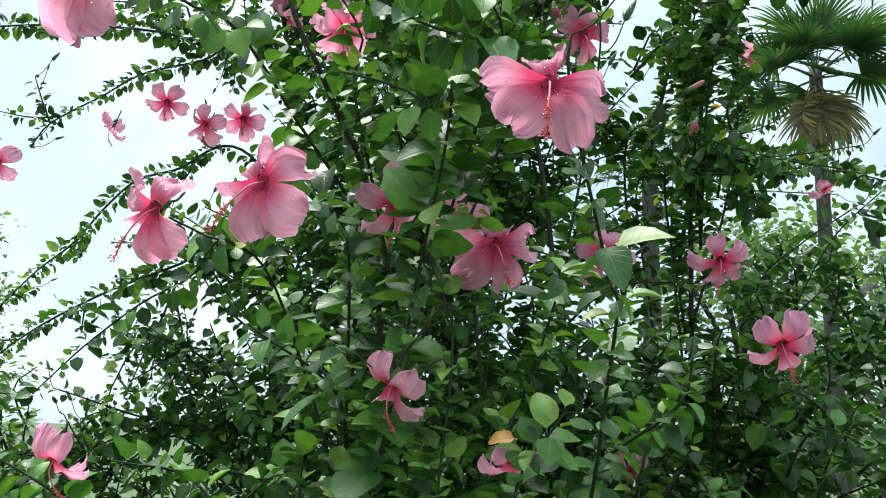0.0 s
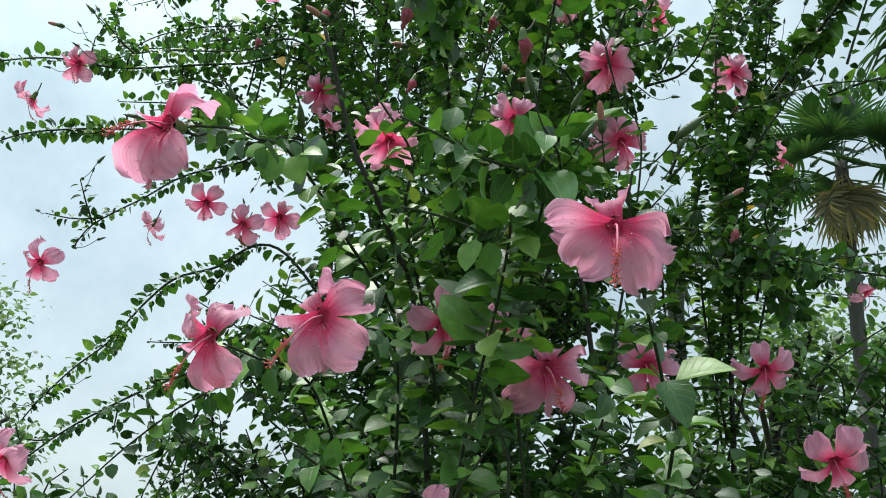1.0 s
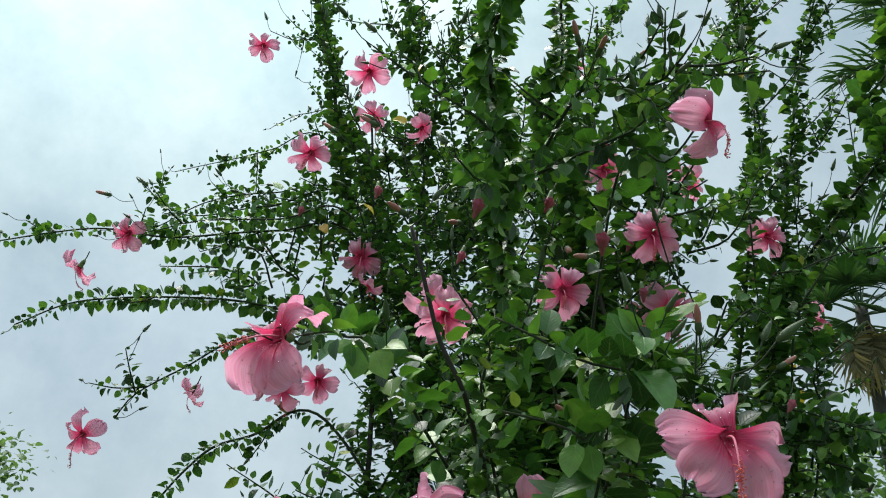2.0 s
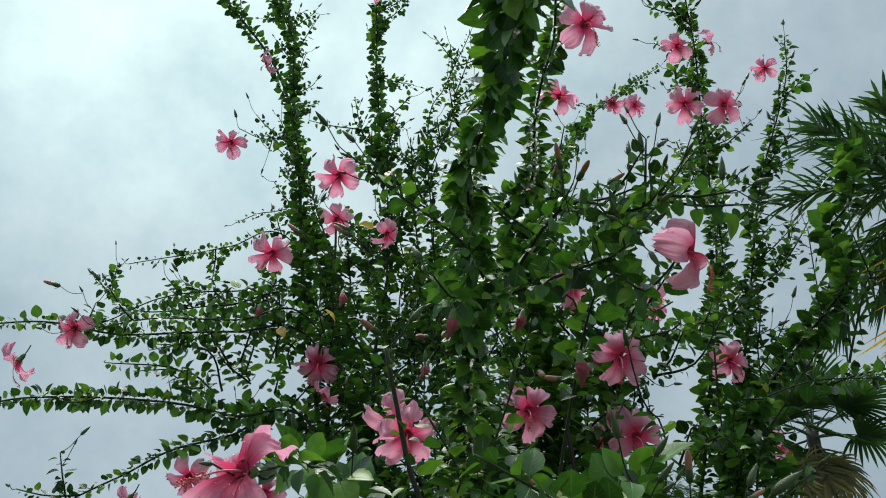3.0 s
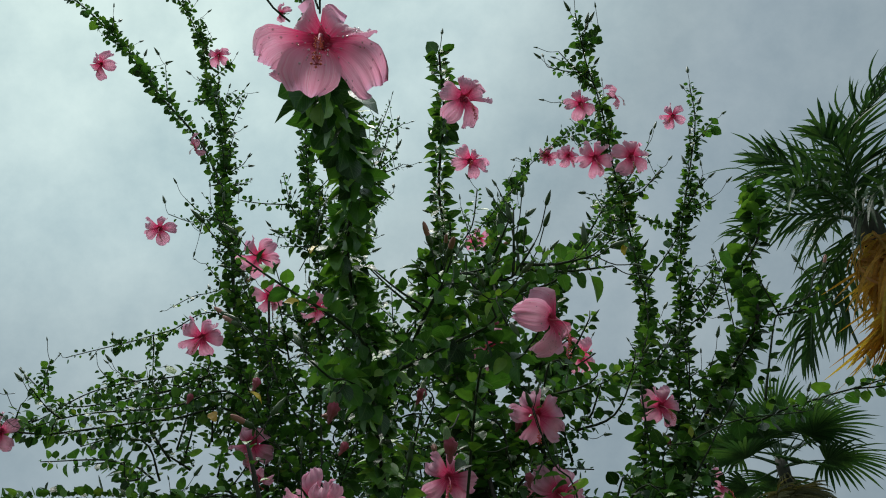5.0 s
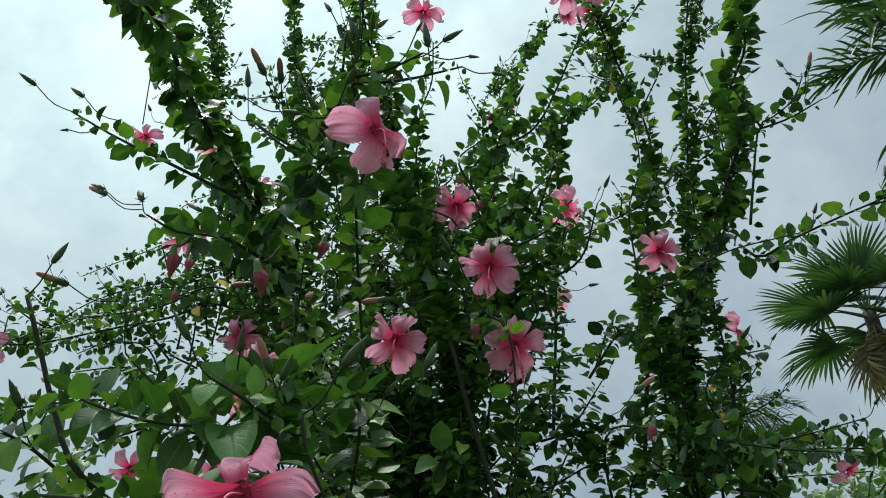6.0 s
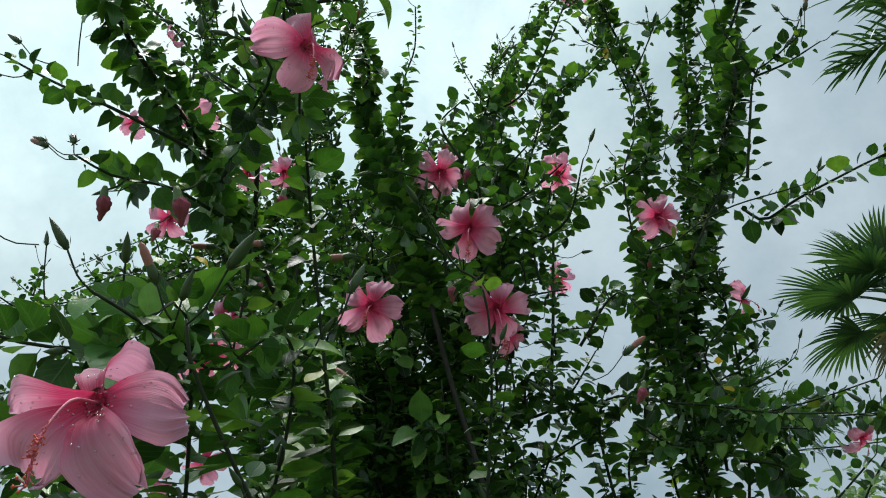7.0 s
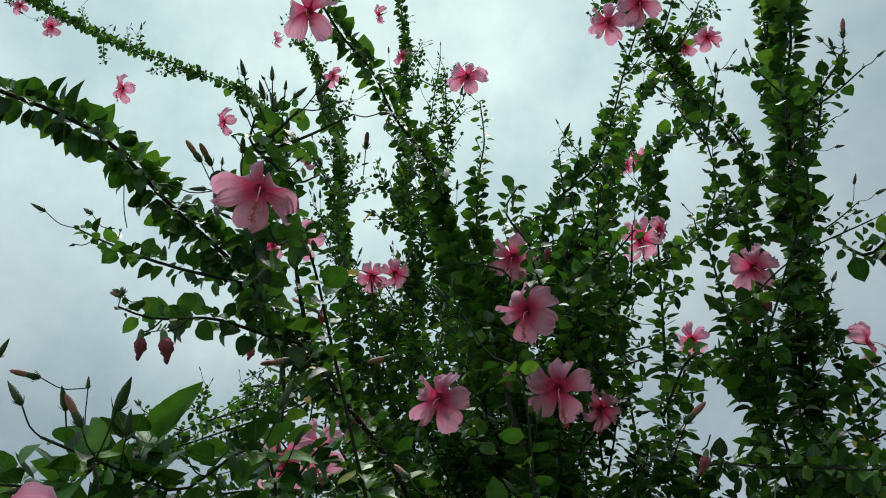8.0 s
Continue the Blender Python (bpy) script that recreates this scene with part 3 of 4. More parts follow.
def column_mesh(droop, seed):
    """The staminal column of length about 1.2: a thin tube that bends down, set with stamens on its outer half and five stigmas."""
    r = random.Random(seed)
    line = [(0, 0, -0.2), (0.03, 0, 0.2), (0.18 * droop, 0, 0.44), (0.46 * droop, 0, 0.66), (0.80 * droop, 0, 0.72)]
    pts, _ = spline(line, 0.06)
    v, f = tube(pts, np.linspace(0.022, 0.012, len(pts)), 6)
    v, mats = list(map(tuple, v)), [0] * len(f)
    def grain(a, b, thick):
        base = len(v)
        w, g = tube(np.linspace(a, b, 3), thick, 4)
        v.extend(map(tuple, w))
        f.extend(tuple(i + base for i in q) for q in g)
        mats.extend([0] * len(g))
        base = len(v)
        d = thick * 2.7
        b = np.asarray(b)
        v.extend(map(tuple, [b + (d, 0, 0), b - (d, 0, 0), b + (0, d, 0), b - (0, d, 0), b + (0, 0, d), b - (0, 0, d)]))
        g = [(0, 2, 4), (2, 1, 4), (1, 3, 4), (3, 0, 4), (2, 0, 5), (1, 2, 5), (3, 1, 5), (0, 3, 5)]
        f.extend(tuple(i + base for i in q) for q in g)
        mats.extend([1] * len(g))
    for k in range(64):
        s = 0.66 + 0.33 * r.random()
        p = pts[int(s * (len(pts) - 1))]
        d = np.array([r.uniform(-1, 1), r.uniform(-1, 1), r.uniform(-0.2, 0.7)])
        d /= np.linalg.norm(d)
        grain(p, p + d * r.uniform(0.035, 0.085), 0.0055)
    for k in range(5):
        a = k * 1.257
        grain(pts[-1], pts[-1] + np.array((0.07 * math.cos(a), 0.07 * math.sin(a), 0.10)), 0.009)
    return mesh_from("staminal_column", v, f, [column_pink, anther], face_mat=mats)


CALYX = calyx_mesh()
COLUMNS = [column_mesh(0.9, 1), column_mesh(1.15, 2), column_mesh(0.65, 3)]


def droplet_mesh(petal_frames, seed):
    """Rain drops lying on the petals of one flower."""
    r = random.Random(seed)
    verts, faces = [], []
    ball = bmesh.new()
    bmesh.ops.create_icosphere(ball, subdivisions=1, radius=1.0)
    bv = np.array([v.co[:] for v in ball.verts])
    bf = [tuple(v.index for v in q.verts) for q in ball.faces]
    ball.free()
    for me, m in petal_frames:
        for _ in range(22):
            p = me.polygons[r.randrange(30, len(me.polygons))]
            c, nrm = m @ p.center, (m.to_3x3() @ p.normal).normalized()
            if nrm.z < 0:
                nrm = -nrm
            s = r.uniform(0.0005, 0.0013)
            base = len(verts)
            verts.extend(tuple(np.array(c + nrm * s * 0.25) + s * b) for b in bv)
            faces.extend(tuple(i + base for i in q) for q in bf)
    return mesh_from("dew", verts, faces, [water])


def flower(place, axis, size, wet=0, stem=0.05, petals=None, fall=None):
    """An open flower about size across, its throat at place, opening along axis; petals and fall: degrees round the axis, from straight down, of its petals and of the way its column hangs."""
    z = np.array(axis, float)
    z /= np.linalg.norm(z)
    up = np.array((0, 0, 1.0)) - z[2] * z
    if np.linalg.norm(up) < 0.1:
        up = np.array((0, 1.0, 0)) - z[1] * z
    up /= np.linalg.norm(up)
    side = np.cross(up, z)
    length = size * (0.52 if wet else 0.56)
    cleared.append((np.array(place) - foot, z, size))
    m = Matrix.Identity(4)
    place = np.array(place) - foot
    for k in range(3):
        m[k][0], m[k][1], m[k][2], m[k][3] = -up[k], -side[k], z[k], place[k]
    head = child("flower", CALYX, bush, m @ Matrix.Scale(length, 4), "wet pink hibiscus flower with a crimson throat")
    twist, kept = rng.uniform(0, 1.25) if petals is None else 0.0, []
    for k in range(5):
        me = BROAD[rng.randrange(4)] if wet else PETALS[rng.randrange(5)]
        a = (twist + k * 2 * math.pi / 5 if petals is None else radians(petals[k])) + rng.uniform(-0.12, 0.12)
        # petals above the throat bend back less than those below
        tilt = (18 - 32 * math.cos(a) if wet else 12 - 18 * math.cos(a)) + rng.uniform(-13, 13)
        grow = rng.uniform(0.92, 1.06)
        pm = Matrix.Rotation(a, 4, "Z") @ Matrix.Rotation(radians(tilt), 4, "Y") @ Matrix.Rotation(radians(9), 4, "X") @ Matrix.Diagonal((grow, grow * rng.uniform(0.9, 1.12), grow, 1))
        child("petal", me, head, pm)
        kept.append((me, Matrix.Scale(length, 4) @ pm))
    child("staminal_column", COLUMNS[rng.randrange(3)], head, Matrix.Rotation(rng.uniform(-0.5, 0.5) if fall is None else radians(fall), 4, "Z"), "pink column with orange-red stamens")
    if wet:
        child("dew", droplet_mesh(kept, rng.random()), head, Matrix.Scale(1 / length, 4), kind="stuff")
    # flower stalk
    root = place - z * length * 0.6
    end = root - z * stem * 0.7 + np.array((0, 0, -0.2 * stem)) + up * stem * 0.2
    child("flower_stalk", stalk_mesh(end, root, 0.0016), bush)


def wilted_mesh():
    """A spent flower: petals rolled into a drooping twisted roll under its calyx, along -Z."""
    verts, uvs, n, sides = [], [], 12, 14
    prof = [0.09, 0.12, 0.17, 0.20, 0.22, 0.22, 0.20, 0.17, 0.13, 0.10, 0.085, 0.07, 0.03]
    for i in range(n + 1):
        t = i / n
        for j in range(sides):
            a = 2 * math.pi * j / sides + 1.6 * t
            r = prof[i] * (1 + 0.22 * math.sin(5 * a + 3 * t)) * (1 + 0.1 * math.sin(11 * a))
            verts.append((r * math.cos(a) + 0.05 * math.sin(4 * t), r * math.sin(a), -0.1 - 0.95 * t))
            uvs.append((math.sin(a), 0.35 + 0.5 * t))
    faces = [(i * sides + j, i * sides + (j + 1) % sides, (i + 1) * sides + (j + 1) % sides, (i + 1) * sides + j) for i in range(n) for j in range(sides)]
    return mesh_from("rolled_petals", verts, faces, [petal_wilted], uvs)


WILTED = wilted_mesh()


def wilted(place, size):
    place = np.array(place) - foot
    m = Matrix.Translation(place) @ Matrix.Rotation(rng.uniform(-0.4, 0.4), 4, "X") @ Matrix.Rotation(rng.uniform(-0.4, 0.4), 4, "Y") @ Matrix.Scale(size, 4)
    head = child("spent_flower", CALYX, bush, m @ Matrix.Rotation(math.pi, 4, "X") @ Matrix.Translation((0, 0, 0.05)), "wilted rolled-up pink flower hanging down")
    child("rolled_petals", WILTED, head, Matrix.Rotation(math.pi, 4, "X") @ Matrix.Translation((0, 0, 0.42)))
    child("flower_stalk", stalk_mesh(place + np.array((0.015, 0.02, 0.05)), place + np.array((0, 0, size * 0.5)), 0.0014), bush)


flower((0.166, 0.737, 1.840), (0.01, -0.98, -0.19), 0.118, wet=1, petals=(30, 88, 168, 272, 334), fall=5)
flower((-0.126, 0.833, 1.768), (-0.27, -0.91, -0.32), 0.112, wet=1, petals=(2, 66, 142, 238, 308), fall=38)
flower((-0.276, 0.922, 1.759), (-0.29, -0.78, -0.55), 0.108, wet=1, petals=(0, 48, 125, 205, 318), fall=40)
flower((0.119, 1.122, 1.774), (0.18, -0.94, -0.30), 0.122, wet=1, petals=(30, 82, 184, 256, 326), fall=-15)
flower((0.053, 1.350, 1.861), (-0.01, -0.61, -0.79), 0.1)
flower((-0.788, 2.100, 2.369), (0.10, -0.74, -0.67), 0.105)
flower((-0.679, 2.100, 2.308), (-0.23, -0.61, -0.76), 0.1)
flower((-0.630, 2.270, 2.391), (0.20, -0.79, -0.58), 0.11)
flower((-0.934, 2.100, 2.295), (-0.52, 0.10, -0.85), 0.085)
flower((-0.256, 0.686, 1.914), (-0.28, -0.92, -0.27), 0.105, wet=1, petals=(15, 80, 150, 214, 330), fall=62)
flower((-0.018, 1.100, 1.824), (0.49, -0.45, -0.75), 0.1)
flower((-1.065, 1.830, 2.105), (-0.21, -0.72, -0.66), 0.105)
flower((-1.084, 1.850, 2.652), (-0.11, -0.77, -0.63), 0.095)
flower((-1.257, 1.950, 2.597), (-0.48, 0.11, -0.87), 0.095)
flower((-0.493, 2.070, 2.693), (0.15, -0.77, -0.63), 0.11)
flower((-0.460, 2.050, 2.594), (-0.34, -0.06, -0.94), 0.07)
flower((0.057, 1.624, 2.391), (0.15, -0.86, -0.49), 0.115)
flower((-0.177, 1.450, 2.255), (0.01, -0.83, -0.56), 0.11)
flower((0.644, 2.096, 2.770), (0.25, -0.81, -0.53), 0.11)
flower((0.256, 1.637, 2.530), (0.06, -0.80, -0.60), 0.115)
flower((0.289, 1.676, 2.364), (0.23, -0.79, -0.56), 0.12)
flower((0.173, 1.779, 2.793), (0.20, -0.78, -0.59), 0.105)
flower((-0.529, 2.190, 3.271), (0.31, -0.64, -0.71), 0.1)
flower((-0.451, 1.750, 3.098), (-0.21, -0.63, -0.75), 0.105)
flower((-0.662, 2.000, 3.004), (-0.04, -0.73, -0.68), 0.115)
flower((-0.905, 2.090, 3.502), (0.06, -0.80, -0.60), 0.095)
flower((-0.892, 2.200, 3.991), (-0.73, 0.08, -0.68), 0.08)
flower((0.229, 0.913, 2.316), (0.64, -0.60, -0.42), 0.108, wet=1, petals=(5, 78, 150, 222, 294), fall=5)
flower((0.017, 0.300, 2.161), (0.12, -0.88, -0.46), 0.088, wet=1, petals=(12, 64, 128, 214, 304), fall=0)
flower((0.126, 1.063, 2.934), (0.29, -0.81, -0.51), 0.1)
flower((0.144, 1.661, 3.333), (0.29, -0.75, -0.59), 0.1)
flower((0.466, 1.608, 3.486), (-0.07, -0.83, -0.55), 0.085)
flower((0.513, 1.765, 3.419), (-0.19, -0.72, -0.66), 0.1)
flower((0.611, 1.724, 3.380), (0.24, -0.73, -0.64), 0.105)
flower((0.554, 3.000, 4.610), (-0.33, -0.52, -0.79), 0.1)
flower((0.660, 3.000, 4.606), (0.23, -0.65, -0.73), 0.115)
flower((0.594, 1.700, 3.608), (0.87, -0.39, -0.29), 0.075)
flower((0.812, 1.880, 3.696), (-0.61, -0.59, -0.52), 0.08)
flower((-0.701, 2.400, 5.062), (-0.57, -0.52, -0.64), 0.085)
flower((-0.559, 2.400, 4.655), (-0.10, -0.66, -0.75), 0.085)
flower((-0.962, 2.400, 4.778), (0.11, -0.80, -0.59), 0.1)
flower((-1.388, 2.400, 5.349), (-0.69, -0.44, -0.57), 0.08)
flower((-1.310, 2.100, 4.386), (-0.34, -0.61, -0.72), 0.105)
flower((-1.702, 1.820, 4.580), (-0.21, -0.72, -0.66), 0.12)
flower((-2.519, 1.780, 5.564), (0.23, -0.42, -0.88), 0.11)
flower((-2.934, 1.740, 6.024), (0.37, -0.64, -0.68), 0.1)
flower((0.194, 3.200, 4.269), (0.02, -0.37, -0.93), 0.1)
flower((0.331, 2.750, 3.022), (-0.06, -0.78, -0.63), 0.105)
flower((0.816, 2.300, 2.614), (0.95, -0.06, -0.32), 0.095)
flower((0.590, 1.795, 1.904), (-0.08, -0.56, -0.82), 0.115)
flower((0.326, 1.650, 1.877), (-0.01, -0.86, -0.51), 0.115)
flower((0.647, 1.600, 1.705), (0.09, -0.57, -0.81), 0.12)
flower((0.005, 0.970, 1.569), (-0.32, -0.20, -0.93), 0.088, wet=1)
flower((-0.419, 1.050, 1.468), (-0.28, -0.20, -0.94), 0.08)
flower((-0.973, 1.700, 1.645), (-0.27, -0.52, -0.81), 0.12)
flower((0.933, 2.100, 2.162), (0.45, -0.22, -0.87), 0.07)
flower((0.427, 1.983, 2.874), (0.38, -0.65, -0.66), 0.1)
flower((0.431, 2.200, 3.056), (0.71, -0.16, -0.68), 0.07)
flower((0.149, 1.300, 1.479), (0.04, 0.00, -1.00), 0.09)
flower((0.377, 1.700, 1.465), (0.07, -0.53, -0.84), 0.08)
flower((-0.339, 2.050, 3.121), (0.47, -0.17, -0.87), 0.09)
flower((0.256, 2.000, 2.473), (0.47, -0.57, -0.67), 0.09)
flower((0.164, 3.100, 4.164), (0.14, -0.73, -0.67), 0.075)
flower((-0.218, 1.600, 2.341), (0.17, -0.54, -0.82), 0.11)
shoot([(-0.42, 2.22, 0.00), (-0.45, 2.22, 1.00), (-0.46, 2.22, 1.84), (-0.45, 2.20, 2.30), (-0.53, 2.19, 3.26)], 0.0136, bare=0.55, leaf=0.032, buds=0)
shoot([(-0.03, 1.30, 0.00), (-0.04, 1.25, 0.90), (-0.04, 1.23, 1.58), (-0.08, 1.28, 1.82), (-0.08, 1.20, 1.89), (-0.09, 0.93, 1.93), (-0.12, 0.90, 1.99), (-0.14, 0.88, 2.06), (-0.16, 0.86, 2.13)], 0.0085, bare=0.35, leaf=0.026, gap=0.009, buds=3)
shoot([(0.05, 1.80, 0.00), (0.00, 1.80, 1.20), (-0.02, 1.72, 1.90), (-0.05, 1.68, 2.23), (-0.07, 1.45, 2.38), (-0.07, 1.19, 2.47), (-0.08, 1.01, 2.51), (-0.04, 0.83, 2.50), (-0.03, 0.62, 2.41), (-0.02, 0.45, 2.30)], 0.0085, bare=0.54, leaf=0.034, gap=0.0028, buds=0)
shoot([(0.55, 2.20, 0.00), (0.60, 2.20, 1.20), (0.62, 2.20, 2.00), (0.64, 2.26, 2.47), (0.73, 2.06, 2.69), (0.82, 1.71, 2.80), (0.85, 1.81, 3.00), (0.90, 1.73, 3.07), (0.91, 1.70, 3.22)], 0.0102, bare=0.63, leaf=0.038, gap=0.0026, buds=4)
shoot([(0.30, 1.90, 0.00), (0.28, 1.85, 1.50), (0.15, 1.75, 2.40), (0.01, 1.73, 2.96), (0.06, 1.62, 3.00), (0.06, 1.45, 3.04), (0.07, 1.35, 3.08), (0.08, 1.22, 3.06), (0.08, 1.10, 3.12)], 0.0085, bare=0.66, leaf=0.034, gap=0.0027, buds=7)
shoot([(0.15, 1.90, 2.40), (0.08, 1.80, 2.85), (0.09, 1.80, 3.10), (0.14, 1.75, 3.17), (0.16, 1.70, 3.26)], 0.0040, leaf=0.03, gap=0.0045, buds=3)
shoot([(0.50, 2.20, 2.20), (0.60, 2.20, 2.70), (0.65, 2.22, 3.01), (0.70, 2.24, 3.25), (0.60, 1.92, 3.39), (0.55, 1.72, 3.58), (0.50, 1.58, 3.63), (0.47, 1.49, 3.75)], 0.0050, leaf=0.028, gap=0.004, buds=18, twigs=20)
shoot([(0.60, 2.25, 2.00), (0.72, 2.25, 2.77), (0.80, 2.22, 3.20), (0.85, 2.14, 3.48), (0.90, 1.95, 3.70), (0.89, 1.86, 3.82)], 0.0050, leaf=0.028, gap=0.004, buds=14, twigs=20)
shoot([(0.30, 1.90, 2.50), (0.19, 1.95, 3.00), (0.37, 1.90, 3.08), (0.45, 1.85, 3.16), (0.52, 1.80, 3.25), (0.58, 1.75, 3.31)], 0.0050, leaf=0.032, gap=0.0052, buds=1, twigs=6)
shoot([(0.10, 2.30, 2.60), (0.23, 2.60, 3.68), (0.26, 2.75, 3.96), (0.34, 2.85, 4.24), (0.45, 2.95, 4.50), (0.63, 3.00, 4.73), (0.79, 3.00, 4.87)], 0.0045, leaf=0.03, gap=0.008, buds=10, twigs=14)
shoot([(0.30, 2.30, 2.40), (0.44, 2.30, 3.37), (0.54, 2.25, 3.41), (0.62, 2.20, 3.46), (0.61, 2.00, 3.43)], 0.0040, leaf=0.034, gap=0.009, buds=2, twigs=14)
shoot([(-0.30, 2.15, 2.20), (-0.35, 2.15, 2.80), (-0.32, 2.17, 3.32), (-0.41, 2.20, 3.56), (-0.47, 2.30, 3.91), (-0.52, 2.35, 4.28), (-0.54, 2.40, 4.70), (-0.59, 2.40, 5.14), (-0.76, 2.40, 5.61)], 0.0050, leaf=0.026, gap=0.0065, buds=14, twigs=30)
shoot([(-0.40, 2.20, 2.20), (-0.60, 2.20, 3.00), (-0.70, 2.25, 3.49), (-0.77, 2.30, 3.73), (-0.84, 2.35, 4.20), (-0.97, 2.40, 4.57), (-1.10, 2.40, 4.98), (-1.34, 2.40, 5.45)], 0.0050, leaf=0.026, gap=0.007, buds=12, twigs=30)
shoot([(-0.45, 2.20, 2.40), (-0.62, 2.20, 3.10), (-0.72, 2.25, 3.61), (-0.87, 2.24, 4.02), (-1.06, 2.18, 4.26), (-1.36, 2.26, 4.74), (-1.70, 2.06, 5.00), (-2.00, 1.96, 5.22), (-2.58, 1.84, 5.78), (-3.10, 1.72, 6.27), (-3.93, 1.70, 7.06)], 0.0050, leaf=0.026, gap=0.0065, buds=26, twigs=46)
shoot([(-0.10, 2.10, 2.40), (-0.25, 2.10, 3.53), (-0.20, 2.05, 3.75), (-0.13, 2.00, 3.95)], 0.0030, leaf=0.022, gap=0.007, buds=5, twigs=14)
shoot([(-0.10, 2.10, 2.40), (-0.30, 2.20, 3.44), (-0.21, 2.15, 3.58), (-0.17, 2.10, 3.69), (-0.20, 2.10, 4.01)], 0.0030, leaf=0.022, gap=0.007, buds=6, twigs=14)
shoot([(0.20, 2.40, 2.40), (0.16, 2.60, 3.72), (0.25, 2.60, 3.89), (0.31, 2.60, 4.02)], 0.0030, leaf=0.024, gap=0.008, buds=10, twigs=14)
shoot([(0.60, 2.20, 1.75), (0.74, 2.20, 2.30), (0.77, 2.20, 2.99), (0.87, 2.20, 3.15), (0.94, 2.20, 3.31)], 0.0030, leaf=0.024, gap=0.01, buds=7, twigs=14)
shoot([(-0.30, 2.10, 2.60), (-0.39, 2.20, 3.46), (-0.49, 2.20, 3.66), (-0.54, 2.20, 3.83)], 0.0030, leaf=0.026, gap=0.012, buds=7, twigs=14)
shoot([(-0.45, 2.10, 2.90), (-0.72, 2.20, 3.60), (-0.82, 2.15, 3.57), (-0.90, 2.12, 3.59)], 0.0025, leaf=0.02, gap=0.011, buds=3, twigs=14)
shoot([(-0.05, 1.35, 2.42), (0.07, 1.12, 2.53), (0.17, 1.00, 2.45), (0.19, 0.92, 2.42), (0.21, 0.90, 2.44)], 0.0035, leaf=0.026, gap=0.014, buds=2, twigs=14)
shoot([(0.84, 2.11, 2.76), (0.88, 2.10, 2.71), (0.95, 2.05, 2.72), (1.05, 2.00, 2.73), (1.13, 1.95, 2.73), (1.28, 1.90, 2.75)], 0.0032, leaf=0.036, gap=0.012, buds=2, twigs=3)
shoot([(0.80, 1.75, 2.60), (0.85, 1.68, 2.78), (0.89, 1.64, 2.79), (0.94, 1.60, 2.80)], 0.0024, leaf=0.028, gap=0.016, buds=3, twigs=3)
shoot([(0.60, 2.20, 1.80), (0.56, 2.20, 2.26), (0.74, 2.20, 2.25), (0.87, 2.10, 2.22), (0.97, 2.00, 2.17), (1.06, 1.90, 2.11)], 0.0030, leaf=0.034, gap=0.007, buds=2, twigs=3)
shoot([(0.60, 2.20, 1.60), (0.60, 2.30, 2.21), (0.80, 2.30, 2.22), (1.00, 2.20, 2.18)], 0.0030, leaf=0.034, gap=0.008, buds=1, twigs=3)
shoot([(0.45, 2.10, 1.90), (0.43, 2.00, 2.26), (0.58, 1.95, 2.24), (0.72, 1.90, 2.18), (0.85, 1.80, 2.12)], 0.0030, leaf=0.032, gap=0.007, buds=1, twigs=3)
shoot([(0.50, 2.10, 1.80), (0.47, 2.10, 2.18), (0.64, 2.05, 2.21), (0.83, 2.00, 2.22), (0.94, 1.90, 2.21)], 0.0024, leaf=0.03, gap=0.007, buds=1, twigs=3)
shoot([(0.62, 2.10, 2.00), (0.58, 1.95, 2.52), (0.65, 1.90, 2.57), (0.76, 1.85, 2.60), (0.90, 1.80, 2.59)], 0.0024, leaf=0.034, gap=0.009, buds=2, twigs=3)
shoot([(0.62, 2.10, 2.00), (0.62, 1.95, 2.40), (0.71, 1.90, 2.58), (0.80, 1.85, 2.74), (0.82, 1.85, 3.05)], 0.0027, leaf=0.034, gap=0.012, buds=7, twigs=3)
shoot([(0.60, 2.10, 2.00), (0.57, 2.00, 2.74), (0.63, 2.00, 2.98), (0.64, 2.00, 3.25), (0.63, 2.00, 3.12)], 0.0027, leaf=0.03, gap=0.012, buds=2, twigs=3)
shoot([(0.50, 1.90, 0.60), (0.70, 1.90, 1.68), (0.68, 1.85, 1.86), (0.76, 1.80, 1.95), (0.84, 1.70, 2.01)], 0.0030, leaf=0.036, gap=0.008, buds=1, twigs=3)
shoot([(0.60, 1.90, 0.60), (0.57, 1.80, 1.67), (0.64, 1.70, 1.73), (0.74, 1.60, 1.83)], 0.0030, leaf=0.036, gap=0.008, buds=1, twigs=3)
shoot([(0.60, 2.00, 0.80), (0.67, 1.90, 1.63), (0.75, 1.85, 1.80), (0.83, 1.80, 1.97), (0.90, 1.70, 2.05)], 0.0024, leaf=0.036, gap=0.01, buds=1, twigs=3)
shoot([(-0.20, 2.10, 2.20), (-0.53, 2.15, 2.80), (-0.74, 2.05, 2.77), (-0.97, 1.90, 2.67), (-1.14, 1.85, 2.67), (-1.26, 1.80, 2.63), (-1.40, 1.80, 2.61)], 0.0045, leaf=0.026, gap=0.006, buds=2, twigs=5)
shoot([(-0.30, 2.10, 2.30), (-0.56, 2.20, 2.96), (-0.82, 2.15, 2.91), (-1.04, 2.10, 2.85), (-1.15, 2.10, 2.91), (-1.22, 2.10, 2.97)], 0.0030, leaf=0.024, gap=0.008, buds=9, twigs=5)
shoot([(-0.30, 2.10, 2.00), (-0.49, 2.10, 2.52), (-0.67, 2.00, 2.50), (-0.81, 1.95, 2.51), (-1.05, 1.88, 2.48), (-1.19, 1.85, 2.45), (-1.29, 1.80, 2.37)], 0.0050, leaf=0.03, gap=0.005, buds=1, twigs=5)
